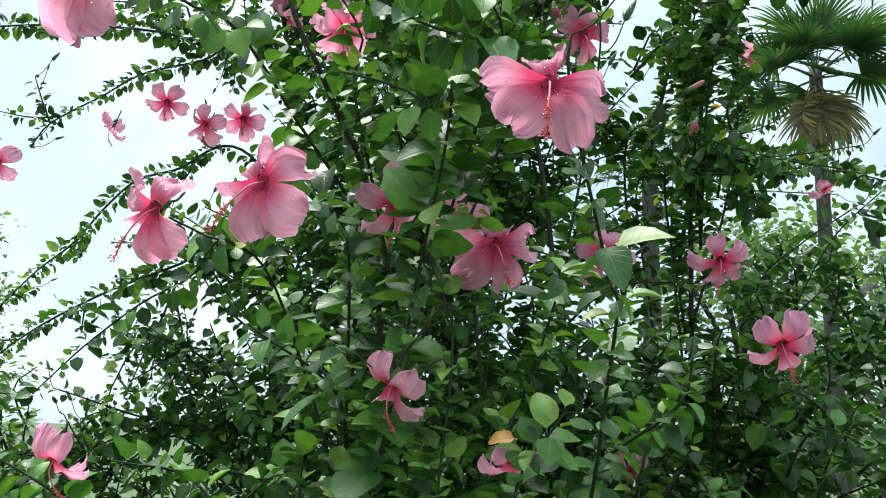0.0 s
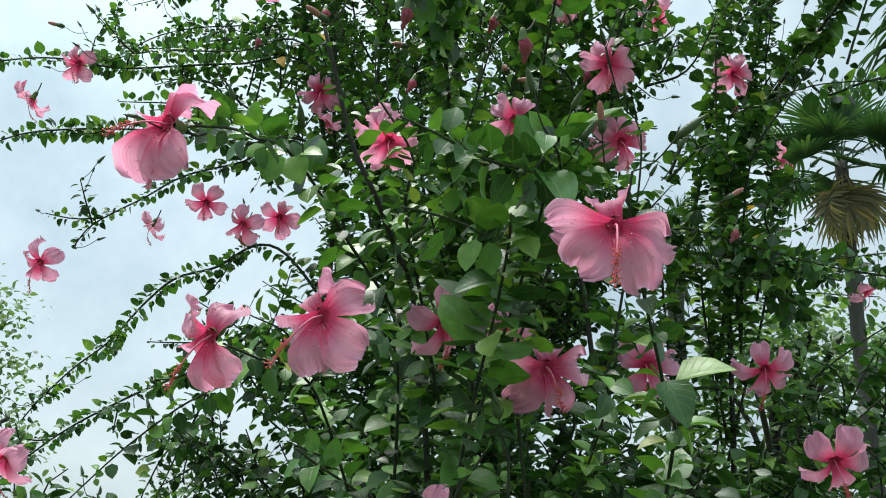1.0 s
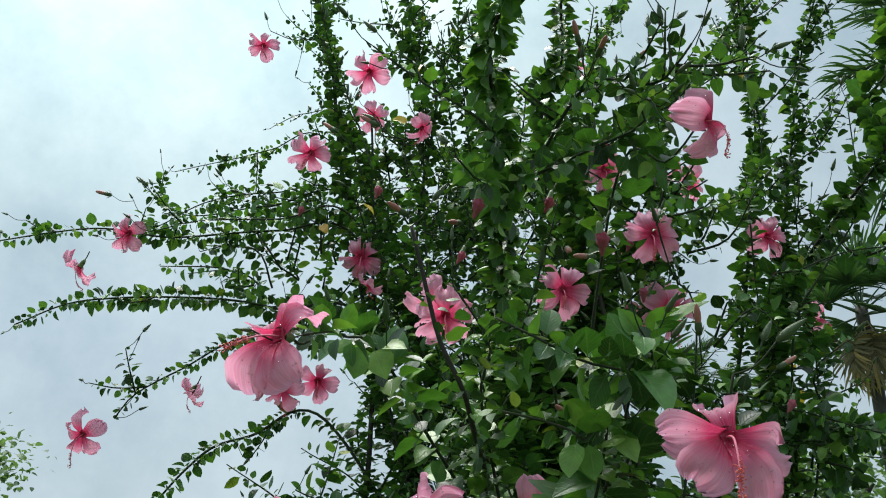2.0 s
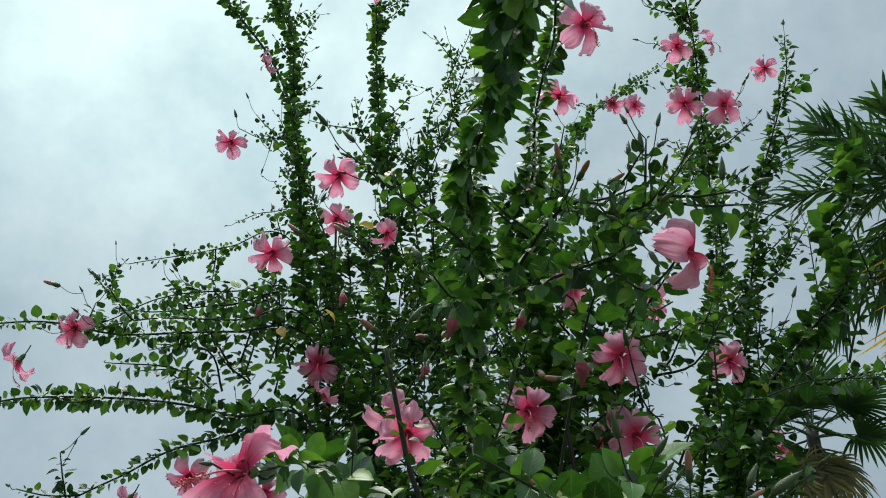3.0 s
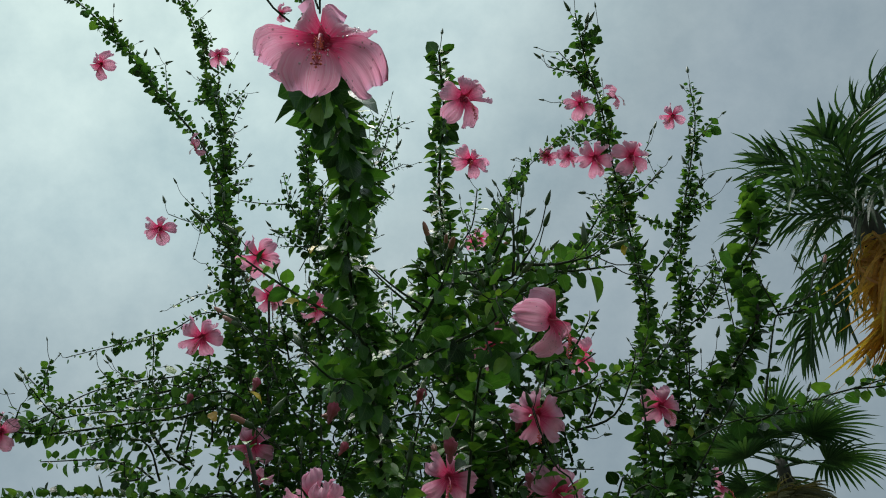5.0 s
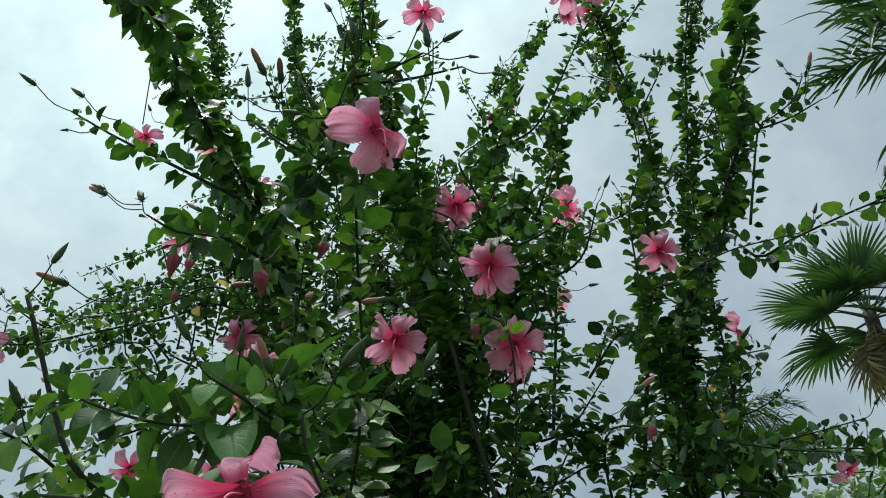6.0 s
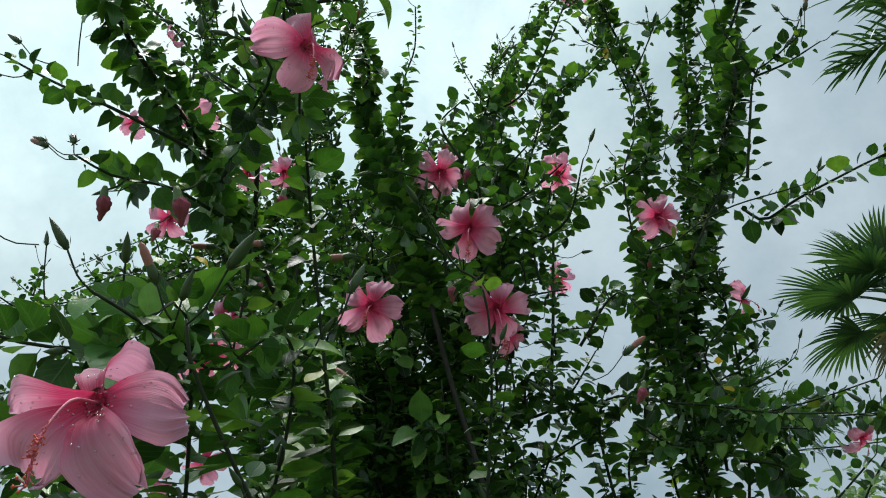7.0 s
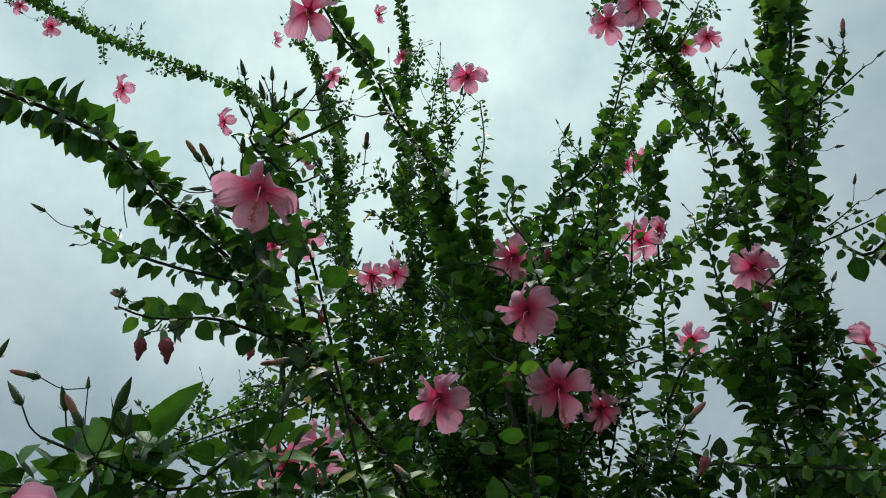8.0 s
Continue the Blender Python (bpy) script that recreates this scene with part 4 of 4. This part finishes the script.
shoot([(-0.30, 2.15, 2.00), (-0.54, 2.15, 2.57), (-0.68, 2.05, 2.47), (-0.79, 1.95, 2.39), (-0.88, 1.92, 2.31), (-0.99, 1.90, 2.23), (-1.03, 1.90, 2.17)], 0.0045, leaf=0.026, gap=0.006, buds=7, twigs=5)
shoot([(-0.30, 2.20, 1.90), (-0.59, 2.20, 2.27), (-0.76, 2.15, 2.20), (-0.85, 2.12, 2.16), (-0.92, 2.12, 2.09), (-1.00, 2.12, 1.98), (-1.09, 2.12, 1.90), (-1.18, 2.12, 1.80), (-1.22, 2.10, 1.71)], 0.0045, leaf=0.026, gap=0.007, buds=2, twigs=5)
shoot([(-0.30, 2.20, 1.70), (-0.59, 2.20, 2.03), (-0.72, 2.15, 1.94), (-0.88, 2.12, 1.86), (-0.97, 2.10, 1.80), (-1.10, 2.10, 1.72), (-1.22, 2.10, 1.62)], 0.0050, leaf=0.028, gap=0.006, buds=0, twigs=5)
shoot([(-0.30, 1.90, 1.60), (-0.47, 1.80, 1.92), (-0.55, 1.78, 1.83), (-0.64, 1.75, 1.77), (-0.73, 1.72, 1.68), (-0.82, 1.70, 1.57)], 0.0030, leaf=0.036, gap=0.011, buds=0, twigs=5)
shoot([(-0.70, 2.10, 1.90), (-0.73, 2.10, 1.79), (-0.77, 2.10, 1.69), (-0.81, 2.10, 1.58)], 0.0030, leaf=0.024, gap=0.008, buds=0, twigs=5)
shoot([(-0.75, 2.20, 1.87), (-0.71, 2.20, 1.73), (-0.74, 2.20, 1.58)], 0.0030, leaf=0.024, gap=0.008, buds=0, twigs=5)
shoot([(-0.35, 2.20, 1.10), (-0.54, 2.00, 1.57), (-0.69, 1.95, 1.51), (-0.83, 1.90, 1.45), (-0.95, 1.85, 1.41)], 0.0040, leaf=0.032, gap=0.006, buds=0, twigs=5)
shoot([(-0.35, 2.20, 1.20), (-0.60, 2.00, 1.49), (-0.75, 1.95, 1.42), (-0.91, 1.90, 1.45)], 0.0040, leaf=0.03, gap=0.006, buds=0, twigs=5)
shoot([(-0.35, 2.20, 1.50), (-0.67, 2.00, 1.72), (-0.77, 1.95, 1.61), (-0.78, 1.95, 1.50)], 0.0030, leaf=0.028, gap=0.008, buds=0, twigs=5)
shoot([(-0.30, 2.30, 2.70), (-0.73, 2.40, 3.33), (-0.93, 2.40, 3.29), (-1.12, 2.40, 3.24), (-1.27, 2.40, 3.20)], 0.0030, leaf=0.024, gap=0.009, buds=5, twigs=5)
shoot([(-0.30, 2.20, 2.60), (-0.62, 2.25, 3.02), (-0.82, 2.20, 2.99), (-0.99, 2.10, 2.90), (-1.10, 2.05, 2.79), (-1.20, 2.00, 2.72)], 0.0030, leaf=0.026, gap=0.008, buds=3, twigs=5)
shoot([(-0.30, 2.10, 2.50), (-0.56, 2.10, 2.86), (-0.72, 2.00, 2.78), (-0.90, 1.90, 2.72), (-1.02, 1.85, 2.66)], 0.0035, leaf=0.026, gap=0.006, buds=2, twigs=5)
shoot([(-0.40, 2.20, 2.60), (-0.65, 2.30, 3.32), (-0.79, 2.30, 3.37), (-0.90, 2.30, 3.32)], 0.0025, leaf=0.026, gap=0.011, buds=4, twigs=5)
shoot([(0.10, 1.90, 2.20), (0.22, 1.90, 2.58), (0.36, 1.95, 2.72), (0.52, 2.00, 2.82), (0.68, 2.02, 2.88)], 0.0030, leaf=0.032, gap=0.0045, buds=2, twigs=6)
shoot([(0.25, 1.50, 1.20), (0.28, 1.15, 1.65), (0.25, 1.00, 1.71), (0.22, 0.90, 1.79), (0.19, 0.82, 1.89), (0.19, 0.80, 1.92)], 0.0030, leaf=0.035, gap=0.0136, bare=0.15, buds=3)
shoot([(-0.10, 1.30, 1.50), (-0.08, 1.10, 1.77), (-0.11, 0.95, 1.78), (-0.12, 0.88, 1.77)], 0.0021, leaf=0.035, gap=0.0119, bare=0.2, buds=0)
shoot([(-0.15, 1.40, 1.50), (-0.21, 1.20, 1.74), (-0.26, 1.05, 1.76), (-0.27, 0.96, 1.76)], 0.0021, leaf=0.035, gap=0.0119, bare=0.2, buds=0)
shoot([(0.00, 1.40, 1.70), (-0.19, 1.00, 1.98), (-0.23, 0.85, 1.98), (-0.24, 0.72, 1.93)], 0.0026, leaf=0.035, gap=0.0103, bare=0.15, buds=3)
shoot([(0.10, 1.60, 1.40), (0.22, 1.35, 1.76), (0.15, 1.18, 1.79)], 0.0021, leaf=0.035, gap=0.0119, bare=0.1, buds=0)
shoot([(0.05, 1.50, 1.90), (0.13, 1.15, 2.37), (0.18, 1.00, 2.31), (0.22, 0.92, 2.33)], 0.0026, leaf=0.035, gap=0.0103, bare=0.1, buds=0)
shoot([(-0.20, 1.40, 1.10), (0.14, 1.10, 1.97), (0.13, 0.95, 1.96), (0.12, 0.85, 1.96), (0.10, 0.80, 1.97)], 0.0026, leaf=0.038, gap=0.0078, buds=6)
shoot([(-0.10, 1.30, 1.30), (0.11, 0.95, 1.96), (0.09, 0.85, 1.94), (0.04, 0.82, 1.94), (0.00, 0.79, 1.95), (-0.05, 0.80, 1.98)], 0.0021, leaf=0.042, gap=0.0065, buds=3)
shoot([(-0.10, 1.30, 1.20), (0.06, 0.90, 1.84), (0.04, 0.84, 1.86), (0.00, 0.81, 1.87), (-0.05, 0.80, 1.88)], 0.0021, leaf=0.042, gap=0.0065, buds=0)
shoot([(-0.07, 1.35, 2.42), (-0.06, 1.25, 2.38), (-0.09, 1.15, 2.37), (-0.10, 1.05, 2.32), (-0.12, 1.00, 2.32)], 0.0030, leaf=0.035, gap=0.0085, buds=2)
shoot([(-0.07, 1.20, 2.46), (-0.07, 1.10, 2.42), (-0.10, 1.02, 2.41), (-0.19, 1.00, 2.47), (-0.26, 0.98, 2.52)], 0.0026, leaf=0.026, gap=0.0103, buds=4)
shoot([(-0.07, 1.25, 2.42), (0.01, 1.15, 2.39), (0.09, 1.05, 2.37), (0.15, 0.98, 2.37), (0.11, 0.95, 2.42)], 0.0026, leaf=0.035, gap=0.0085, buds=4)
shoot([(0.00, 1.20, 0.90), (0.07, 1.00, 1.61), (0.03, 0.98, 1.63), (0.01, 0.98, 1.59)], 0.0021, leaf=0.033, gap=0.0103, bare=0.15, buds=3)
shoot([(0.00, 1.30, 1.60), (-0.08, 1.10, 1.96), (-0.07, 1.05, 2.04), (-0.12, 1.00, 2.11)], 0.0026, leaf=0.035, gap=0.0085, bare=0.1, buds=3)
shoot([(0.10, 1.50, 1.60), (0.01, 1.40, 2.20), (-0.04, 1.30, 2.10), (-0.00, 1.25, 2.24), (0.03, 1.20, 2.33)], 0.0026, leaf=0.035, gap=0.0085, bare=0.1, buds=4)
shoot([(0.20, 1.60, 1.60), (0.30, 1.50, 2.23), (0.26, 1.45, 2.34), (0.23, 1.40, 2.43)], 0.0026, leaf=0.035, gap=0.0103, bare=0.05, buds=6)
wilted((0.077, 0.940, 2.154), 0.038)
wilted((-0.092, 1.030, 2.260), 0.038)
wilted((0.218, 1.750, 2.572), 0.038)
wilted((0.213, 1.900, 2.871), 0.038)
wilted((-0.666, 2.000, 2.815), 0.038)
wilted((-0.164, 1.600, 2.465), 0.038)
wilted((0.592, 2.100, 2.650), 0.038)
wilted((-0.343, 1.500, 2.572), 0.038)
wilted((0.020, 1.300, 2.422), 0.038)
wilted((0.519, 1.700, 2.173), 0.038)
wilted((0.644, 2.120, 2.680), 0.038)
wilted((0.220, 1.600, 2.378), 0.038)
wilted((0.182, 1.800, 2.882), 0.038)
bud((-0.004, 0.33, 2.286), (0.005, 0.33, 2.236), 0.03, opened=1)
bud((0.005, 0.330, 2.262), (-0.001, 0.360, 2.271), 0.01)
bud((-0.049, 0.330, 2.278), (-0.025, 0.360, 2.262), 0.015)
bud((0.228, 0.897, 2.467), (0.206, 0.950, 2.440), 0.025)
bud((0.198, 0.900, 2.451), (0.193, 0.950, 2.435), 0.02)
bud((-0.264, 1.100, 2.451), (-0.158, 1.100, 2.385), 0.035, opened=1)
bud((-0.262, 1.000, 2.566), (-0.157, 1.020, 2.474), 0.03)
bud((0.060, 0.950, 2.481), (0.078, 1.000, 2.431), 0.035, opened=1)
bud((-0.118, 0.950, 2.532), (-0.152, 1.000, 2.485), 0.025)
bud((0.129, 0.800, 1.988), (0.117, 0.820, 1.971), 0.025)
bud((0.161, 0.800, 1.962), (0.165, 0.820, 1.939), 0.03, opened=1)
bud((0.084, 0.950, 2.461), (0.068, 1.000, 2.451), 0.035, opened=1)
bud((-0.269, 1.100, 2.461), (-0.162, 1.100, 2.395), 0.03)
bud((0.965, 1.600, 2.859), (0.944, 1.620, 2.800), 0.035, opened=1)
bud((-1.305, 2.100, 2.926), (-1.129, 2.100, 2.879), 0.05, opened=1)
bud((-0.180, 0.950, 2.193), (-0.145, 1.000, 2.189), 0.035, opened=1)
bud((0.110, 1.400, 2.357), (0.197, 1.450, 2.377), 0.045, opened=1)
bud((0.071, 1.500, 2.179), (0.106, 1.500, 2.143), 0.04, opened=1)
bud((0.040, 1.100, 1.959), (0.070, 1.150, 1.949), 0.035, opened=1)
bud((0.266, 0.950, 2.015), (0.245, 0.950, 1.974), 0.03)
bud((0.499, 1.700, 2.245), (0.439, 1.700, 2.206), 0.045, opened=1)
bud((0.045, 1.200, 2.272), (0.025, 1.400, 2.401), 0.04, opened=1)
bud((-0.147, 1.400, 2.431), (-0.098, 1.500, 2.477), 0.045, opened=1)
bud((-0.557, 1.900, 3.007), (-0.445, 1.900, 2.927), 0.05, opened=1)
bud((0.173, 1.200, 2.658), (0.132, 1.250, 2.656), 0.035, opened=1)
bud((0.075, 1.200, 2.669), (0.069, 1.250, 2.655), 0.03, opened=1)

# ---------- inner branches and foliage that fill the bush ----------
def fill(count, centre, radii, leaf, lengths=(0.2, 0.45), gap=0.0105, top=9.0):
    """Leafy side branches inside a rounded mass, growing up and outwards."""
    centre = np.array(centre)
    for _ in range(count):
        d = rand_dir() * rng.random() ** 0.4
        p = centre + d * np.array(radii)
        if p[2] < 0.25 or p[2] > top:
            continue
        way = d * np.array((0.7, 0.6, 0.5)) + np.array((0, -0.1, 0.7)) + 0.5 * rand_dir()
        way /= np.linalg.norm(way)
        n = rng.uniform(*lengths)
        if in_front(np.array([p + way * n * k - foot for k in (0.2, 0.5, 0.8, 1.0)])).any():
            continue
        q = p + way * n * 0.5 + 0.06 * rand_dir()
        shoot([tuple(p), tuple(q), tuple(p + way * n + np.array((0, 0, -0.04)))], 0.0026, leaf=leaf * rng.uniform(0.8, 1.2), gap=gap, buds=1 if rng.random() < 0.25 else 0, spread=1.3)


fill(230, (-0.04, 2.12, 1.7), (0.38, 0.42, 0.8), 0.031)
fill(100, (0.04, 2.08, 2.2), (0.26, 0.26, 0.38), 0.031, lengths=(0.15, 0.3), gap=0.009)
fill(240, (0.4, 2.05, 1.2), (0.6, 0.45, 0.6), 0.038, lengths=(0.15, 0.3), top=1.66)
fill(90, (0.25, 2.35, 1.3), (0.45, 0.25, 0.42), 0.036, lengths=(0.15, 0.3), top=1.7)
fill(150, (0.9, 1.95, 0.95), (0.6, 0.45, 0.65), 0.04, top=1.5)
fill(70, (-0.42, 2.2, 0.9), (0.45, 0.35, 0.75), 0.03, top=1.35)
fill(50, (0.05, 1.4, 1.1), (0.5, 0.25, 0.5), 0.036)
fill(70, (-1.0, 2.0, 1.0), (0.42, 0.3, 0.45), 0.03, top=1.3)
fill(60, (-0.38, 2.15, 1.75), (0.2, 0.3, 0.5), 0.031, top=2.2)
fill(42, (-0.26, 2.4, 2.65), (0.3, 0.25, 0.3), 0.028, lengths=(0.12, 0.25))
fill(14, (0.28, 2.0, 2.45), (0.2, 0.3, 0.24), 0.029, lengths=(0.12, 0.25))
fill(40, (0.22, 1.85, 2.62), (0.22, 0.2, 0.2), 0.028, lengths=(0.12, 0.22))
fill(12, (0.66, 2.05, 2.4), (0.1, 0.15, 0.3), 0.04, lengths=(0.12, 0.22))
fill(90, (-0.28, 2.5, 3.05), (0.34, 0.28, 0.34), 0.028, lengths=(0.12, 0.3))
fill(24, (-0.72, 2.3, 2.75), (0.22, 0.25, 0.22), 0.027, lengths=(0.12, 0.3))
fill(30, (0.97, 2.0, 1.68), (0.28, 0.3, 0.25), 0.034, top=1.9, lengths=(0.15, 0.3))
fill(60, (-0.9, 1.9, 1.2), (0.25, 0.25, 0.16), 0.029, top=1.36, lengths=(0.12, 0.25))
fill(30, (-1.15, 1.9, 1.3), (0.35, 0.3, 0.25), 0.03, top=1.52, lengths=(0.12, 0.25))
fill(18, (-1.0, 2.0, 1.25), (0.3, 0.3, 0.2), 0.029, top=1.42, lengths=(0.15, 0.3))
fill(40, (0.0, 2.3, 2.95), (0.26, 0.28, 0.24), 0.028, lengths=(0.12, 0.28))

for stem, base, tip, size in bud_places:
    put_bud(stem, base, tip, size)

for k, (place, xa, ya, za, size) in enumerate(single_leaves):
    if k == 0:
        large = [mesh_from("leaf", s[0], s[1], [leaf_single], s[2]) for s in LARGE]
    child("leaf", large[k % 4], bush, matrix_of(place, xa, ya, za, min(size, 0.045)))

# yellowed leaves here and there
yellow = mesh_from("yellow_leaf", LARGE[1][0], LARGE[1][1], [leaf_yellow], LARGE[1][2])


def yellow_leaf(place, size):
    axes = leaf_axes(rand_dir() + np.array((0, -0.3, -0.4)), np.array((0, -0.8, 0.6)) + 0.4 * rand_dir())
    child("leaf", yellow, bush, matrix_of(np.array(place) - foot, *axes, size), "yellowed hibiscus leaf")


yellow_leaf((0.155, 1.250, 1.521), 0.036)
yellow_leaf((0.720, 2.300, 2.407), 0.045)
yellow_leaf((0.720, 2.350, 2.468), 0.04)
yellow_leaf((-0.322, 1.900, 3.243), 0.04)
yellow_leaf((-0.357, 1.900, 3.033), 0.04)
yellow_leaf((-0.444, 1.800, 2.712), 0.04)
yellow_leaf((0.613, 2.000, 3.273), 0.035)
yellow_leaf((-0.598, 2.000, 2.763), 0.035)

# ---------- palms ----------
def frond_mesh(name, mat, kind, droop, seed):
    """A palm leaf of length about 1 along +X. fan: pleated segments joined near a centre, split towards the rim; feather: leaflets along a midrib."""
    r = random.Random(seed)
    stalk = 0.45 if kind == "fan" else 0.25
    ribs = [(0, 0, 0), (0.3, 0, 0.03), (stalk, 0, 0.02)] if kind == "fan" else [(0, 0, 0), (0.4, 0, 0.08), (0.75, 0, 0.02), (1.0, 0, -0.12 - 0.4 * droop)]
    line, _ = spline(ribs, 0.05)
    v, f = tube(line, np.linspace(0.016, 0.005, len(line)), 5)
    v, f = list(map(tuple, v)), list(f)
    uvs = [(0.0, 0.0)] * len(v)

    def blade(root, way, length, wide, sag, lift):
        """One folded pointed segment."""
        root, way = np.asarray(root, float), np.asarray(way, float)
        across = np.cross(way, (0, 0, 1.0))
        across /= np.linalg.norm(across) + 1e-9
        base, steps = len(v), 6
        for i in range(steps + 1):
            t = i / steps
            w = wide * (0.3 + 0.95 * math.sin(math.pi * min(1, 0.06 + 0.9 * t)) ** 0.7) if i < steps else 0.001
            c = root + way * length * t + np.array((0, 0, lift * t - sag * length * t ** 2.5))
            v.extend(tuple(c + across * w * k + np.array((0, 0, 0.55 * w * abs(k)))) for k in (-1, 0, 1))
            uvs.extend([(-1, t), (0, t), (1, t)])
        for i in range(steps):
            b = base + 3 * i
            f.extend([(b, b + 1, b + 4, b + 3), (b + 1, b + 2, b + 5, b + 4)])

    if kind == "fan":
        n, widest = 30, radians(104)
        for k in range(n):
            a = widest * (2 * k / (n - 1) - 1)
            root = (stalk + 0.10 * (1 - abs(a) / widest), 0, 0.02)
            blade(root, (math.cos(a), math.sin(a), 0), 0.6 * (0.8 + 0.2 * math.cos(a)) * r.uniform(0.85, 1.1), 0.0155, droop * r.uniform(0.8, 1.3), 0.1 * abs(a) / widest)
    else:
        n = 30
        for k in range(n):
            t = 0.2 + 0.8 * k / (n - 1)
            p = line[min(len(line) - 1, int(t * (len(line) - 1)))]
            for side in (-1, 1):
                a = radians(62 - 42 * t + r.uniform(-14, 14)) * side
                up = r.choice((-0.35, 0.05, 0.45))
                blade(p, (math.cos(a), math.sin(a), up), (0.40 - 0.2 * abs(t - 0.45)) * r.uniform(0.7, 1.15), 0.0115, droop * r.uniform(0.2, 1.9), 0.0)
    return mesh_from(name, v, f, [mat], uvs)


FANS = [frond_mesh("frond", palm_green, "fan", d, k) for k, d in enumerate((0.12, 0.3, 0.2))]
FEATHERS = [frond_mesh("frond", palm_green, "feather", d, 5 + k) for k, d in enumerate((0.35, 0.6, 0.9))]
DRY_FAN = frond_mesh("dry_frond", palm_tan, "fan", 0.5, 9)
DRY_FEATHER = frond_mesh("dry_frond", palm_dead, "feather", 1.0, 10)


def palm(name, place, height, reach, count, dry, fronds, dead, label, seed, wide=0.1):
    r = random.Random(seed)
    thing = tagged(new(name), label, "palm tree", "palms behind the bush")
    thing.location = place
    line, _ = spline([(0.1, 0, 0), (0.03, 0.04, height * 0.5), (0, 0, height)], 0.07)
    radii = [wide * (1.25 - 0.35 * i / len(line)) * (1.0 + (0.07 if i % 2 else 0.0)) for i in range(len(line))]
    v, f = tube(line, radii, 12)
    child("trunk", mesh_from("palm_trunk", v, f, [palm_bark]), thing)
    for k in range(count):
        a = k * 2.4 + r.uniform(-0.2, 0.2)
        lift = radians(80 - 110 * (k / count) ** 0.9 + r.uniform(-8, 8))
        m = Matrix.Translation((0, 0, height - 0.12 * reach * k / count)) @ Matrix.Rotation(a, 4, "Z") @ Matrix.Rotation(-lift, 4, "Y") @ Matrix.Rotation(r.uniform(-0.5, 0.5), 4, "X") @ Matrix.Scale(reach * r.uniform(0.85, 1.1), 4)
        child("frond", fronds[k % 3], thing, m)
    for k in range(dry):
        a = (k * 0.55) % 2.4 + 3.3 + r.uniform(-0.2, 0.2)
        m = Matrix.Translation((0, 0, height - 0.1 * reach)) @ Matrix.Rotation(a, 4, "Z") @ Matrix.Rotation(radians(r.uniform(62, 86)), 4, "Y") @ Matrix.Rotation(r.uniform(-0.6, 0.6), 4, "X") @ Matrix.Scale(reach * r.uniform(0.75, 0.95), 4)
        child("dry_frond", dead, thing, m, "dry yellow-brown frond hanging against the trunk")


palm("feather_palm", (3.95, 6.3, 0), 6.75, 1.2, 17, 9, FEATHERS, DRY_FEATHER, "tall feather palm with ragged green fronds and orange dry ones", 1, 0.14)
palm("fan_palm", (2.03, 5.0, 0), 3.82, 0.54, 17, 5, FANS, DRY_FAN, "young fan palm with broad fans and dry fronds under its crown", 2, 0.04)
palm("feather_palm", (1.54, 8.0, 0), 4.22, 0.5, 14, 0, FEATHERS, DRY_FEATHER, "small feather palm farther back in the garden", 3, 0.08)


# ---------- trees farther off ----------
def tree(place, height, wide, clumps, label, seed):
    """A broadleaf tree: tapered trunk, limbs, and a crown of many small leaves in loose clumps."""
    r = random.Random(seed)
    thing = tagged(new("tree"), label, "tree", "trees behind the garden")
    thing.location = place
    line, _ = spline([(0, 0, 0), (0.1, 0.05, height * 0.4), (0, 0.1, height * 0.85)], 0.3)
    v, f = tube(line, np.linspace(0.16, 0.04, len(line)), 8)
    child("trunk", mesh_from("trunk", v, f, [bark]), thing)
    frames = []
    for k in range(clumps):
        a, h = r.uniform(0, 6.28), r.uniform(0.3, 1.0)
        rad = wide * math.sqrt(r.random()) * math.sin(math.pi * min(0.97, h * 0.9 + 0.05)) ** 0.6
        c = np.array((rad * math.cos(a), rad * math.sin(a), height * h))
        if k % 4 == 0:
            root = np.array((0, 0.05, height * max(0.2, h * 0.6)))
            w, g = tube(spline([tuple(root), tuple((root + c) / 2 + np.array((0, 0, 0.15))), tuple(c)], 0.25)[0], [0.03, 0.02, 0.012][0], 5)
            child("limb", mesh_from("limb", w, g, [bark]), thing)
        for _ in range(46):
            p = c + np.array([r.gauss(0, 0.22), r.gauss(0, 0.22), r.gauss(0, 0.14)])
            way = np.array([r.uniform(-1, 1), r.uniform(-1, 1), r.uniform(-0.8, 0.4)])
            frames.append((p, way, np.array((r.uniform(-0.5, 0.5), r.uniform(-0.5, 0.5), 1.0)), r.uniform(0.06, 0.12)))
    spots, ways, ups, sizes = (np.array(a) for a in zip(*frames))
    child("crown", scatter("crown", (spots, *leaf_axes(ways, ups), sizes), LEAVES, hazed_green), thing, kind="stuff")


tree((-7.75, 10.5, 0), 4.5, 1.4, 85, "tree in the distance, its green paled for haze", 5)
tree((2.7, 9.0, 0), 3.9, 1.3, 90, "tree behind the palms, its green paled for haze", 6)
tree((5.0, 11.0, 0), 4.2, 1.6, 100, "tree behind the palms, its green paled for haze", 7)
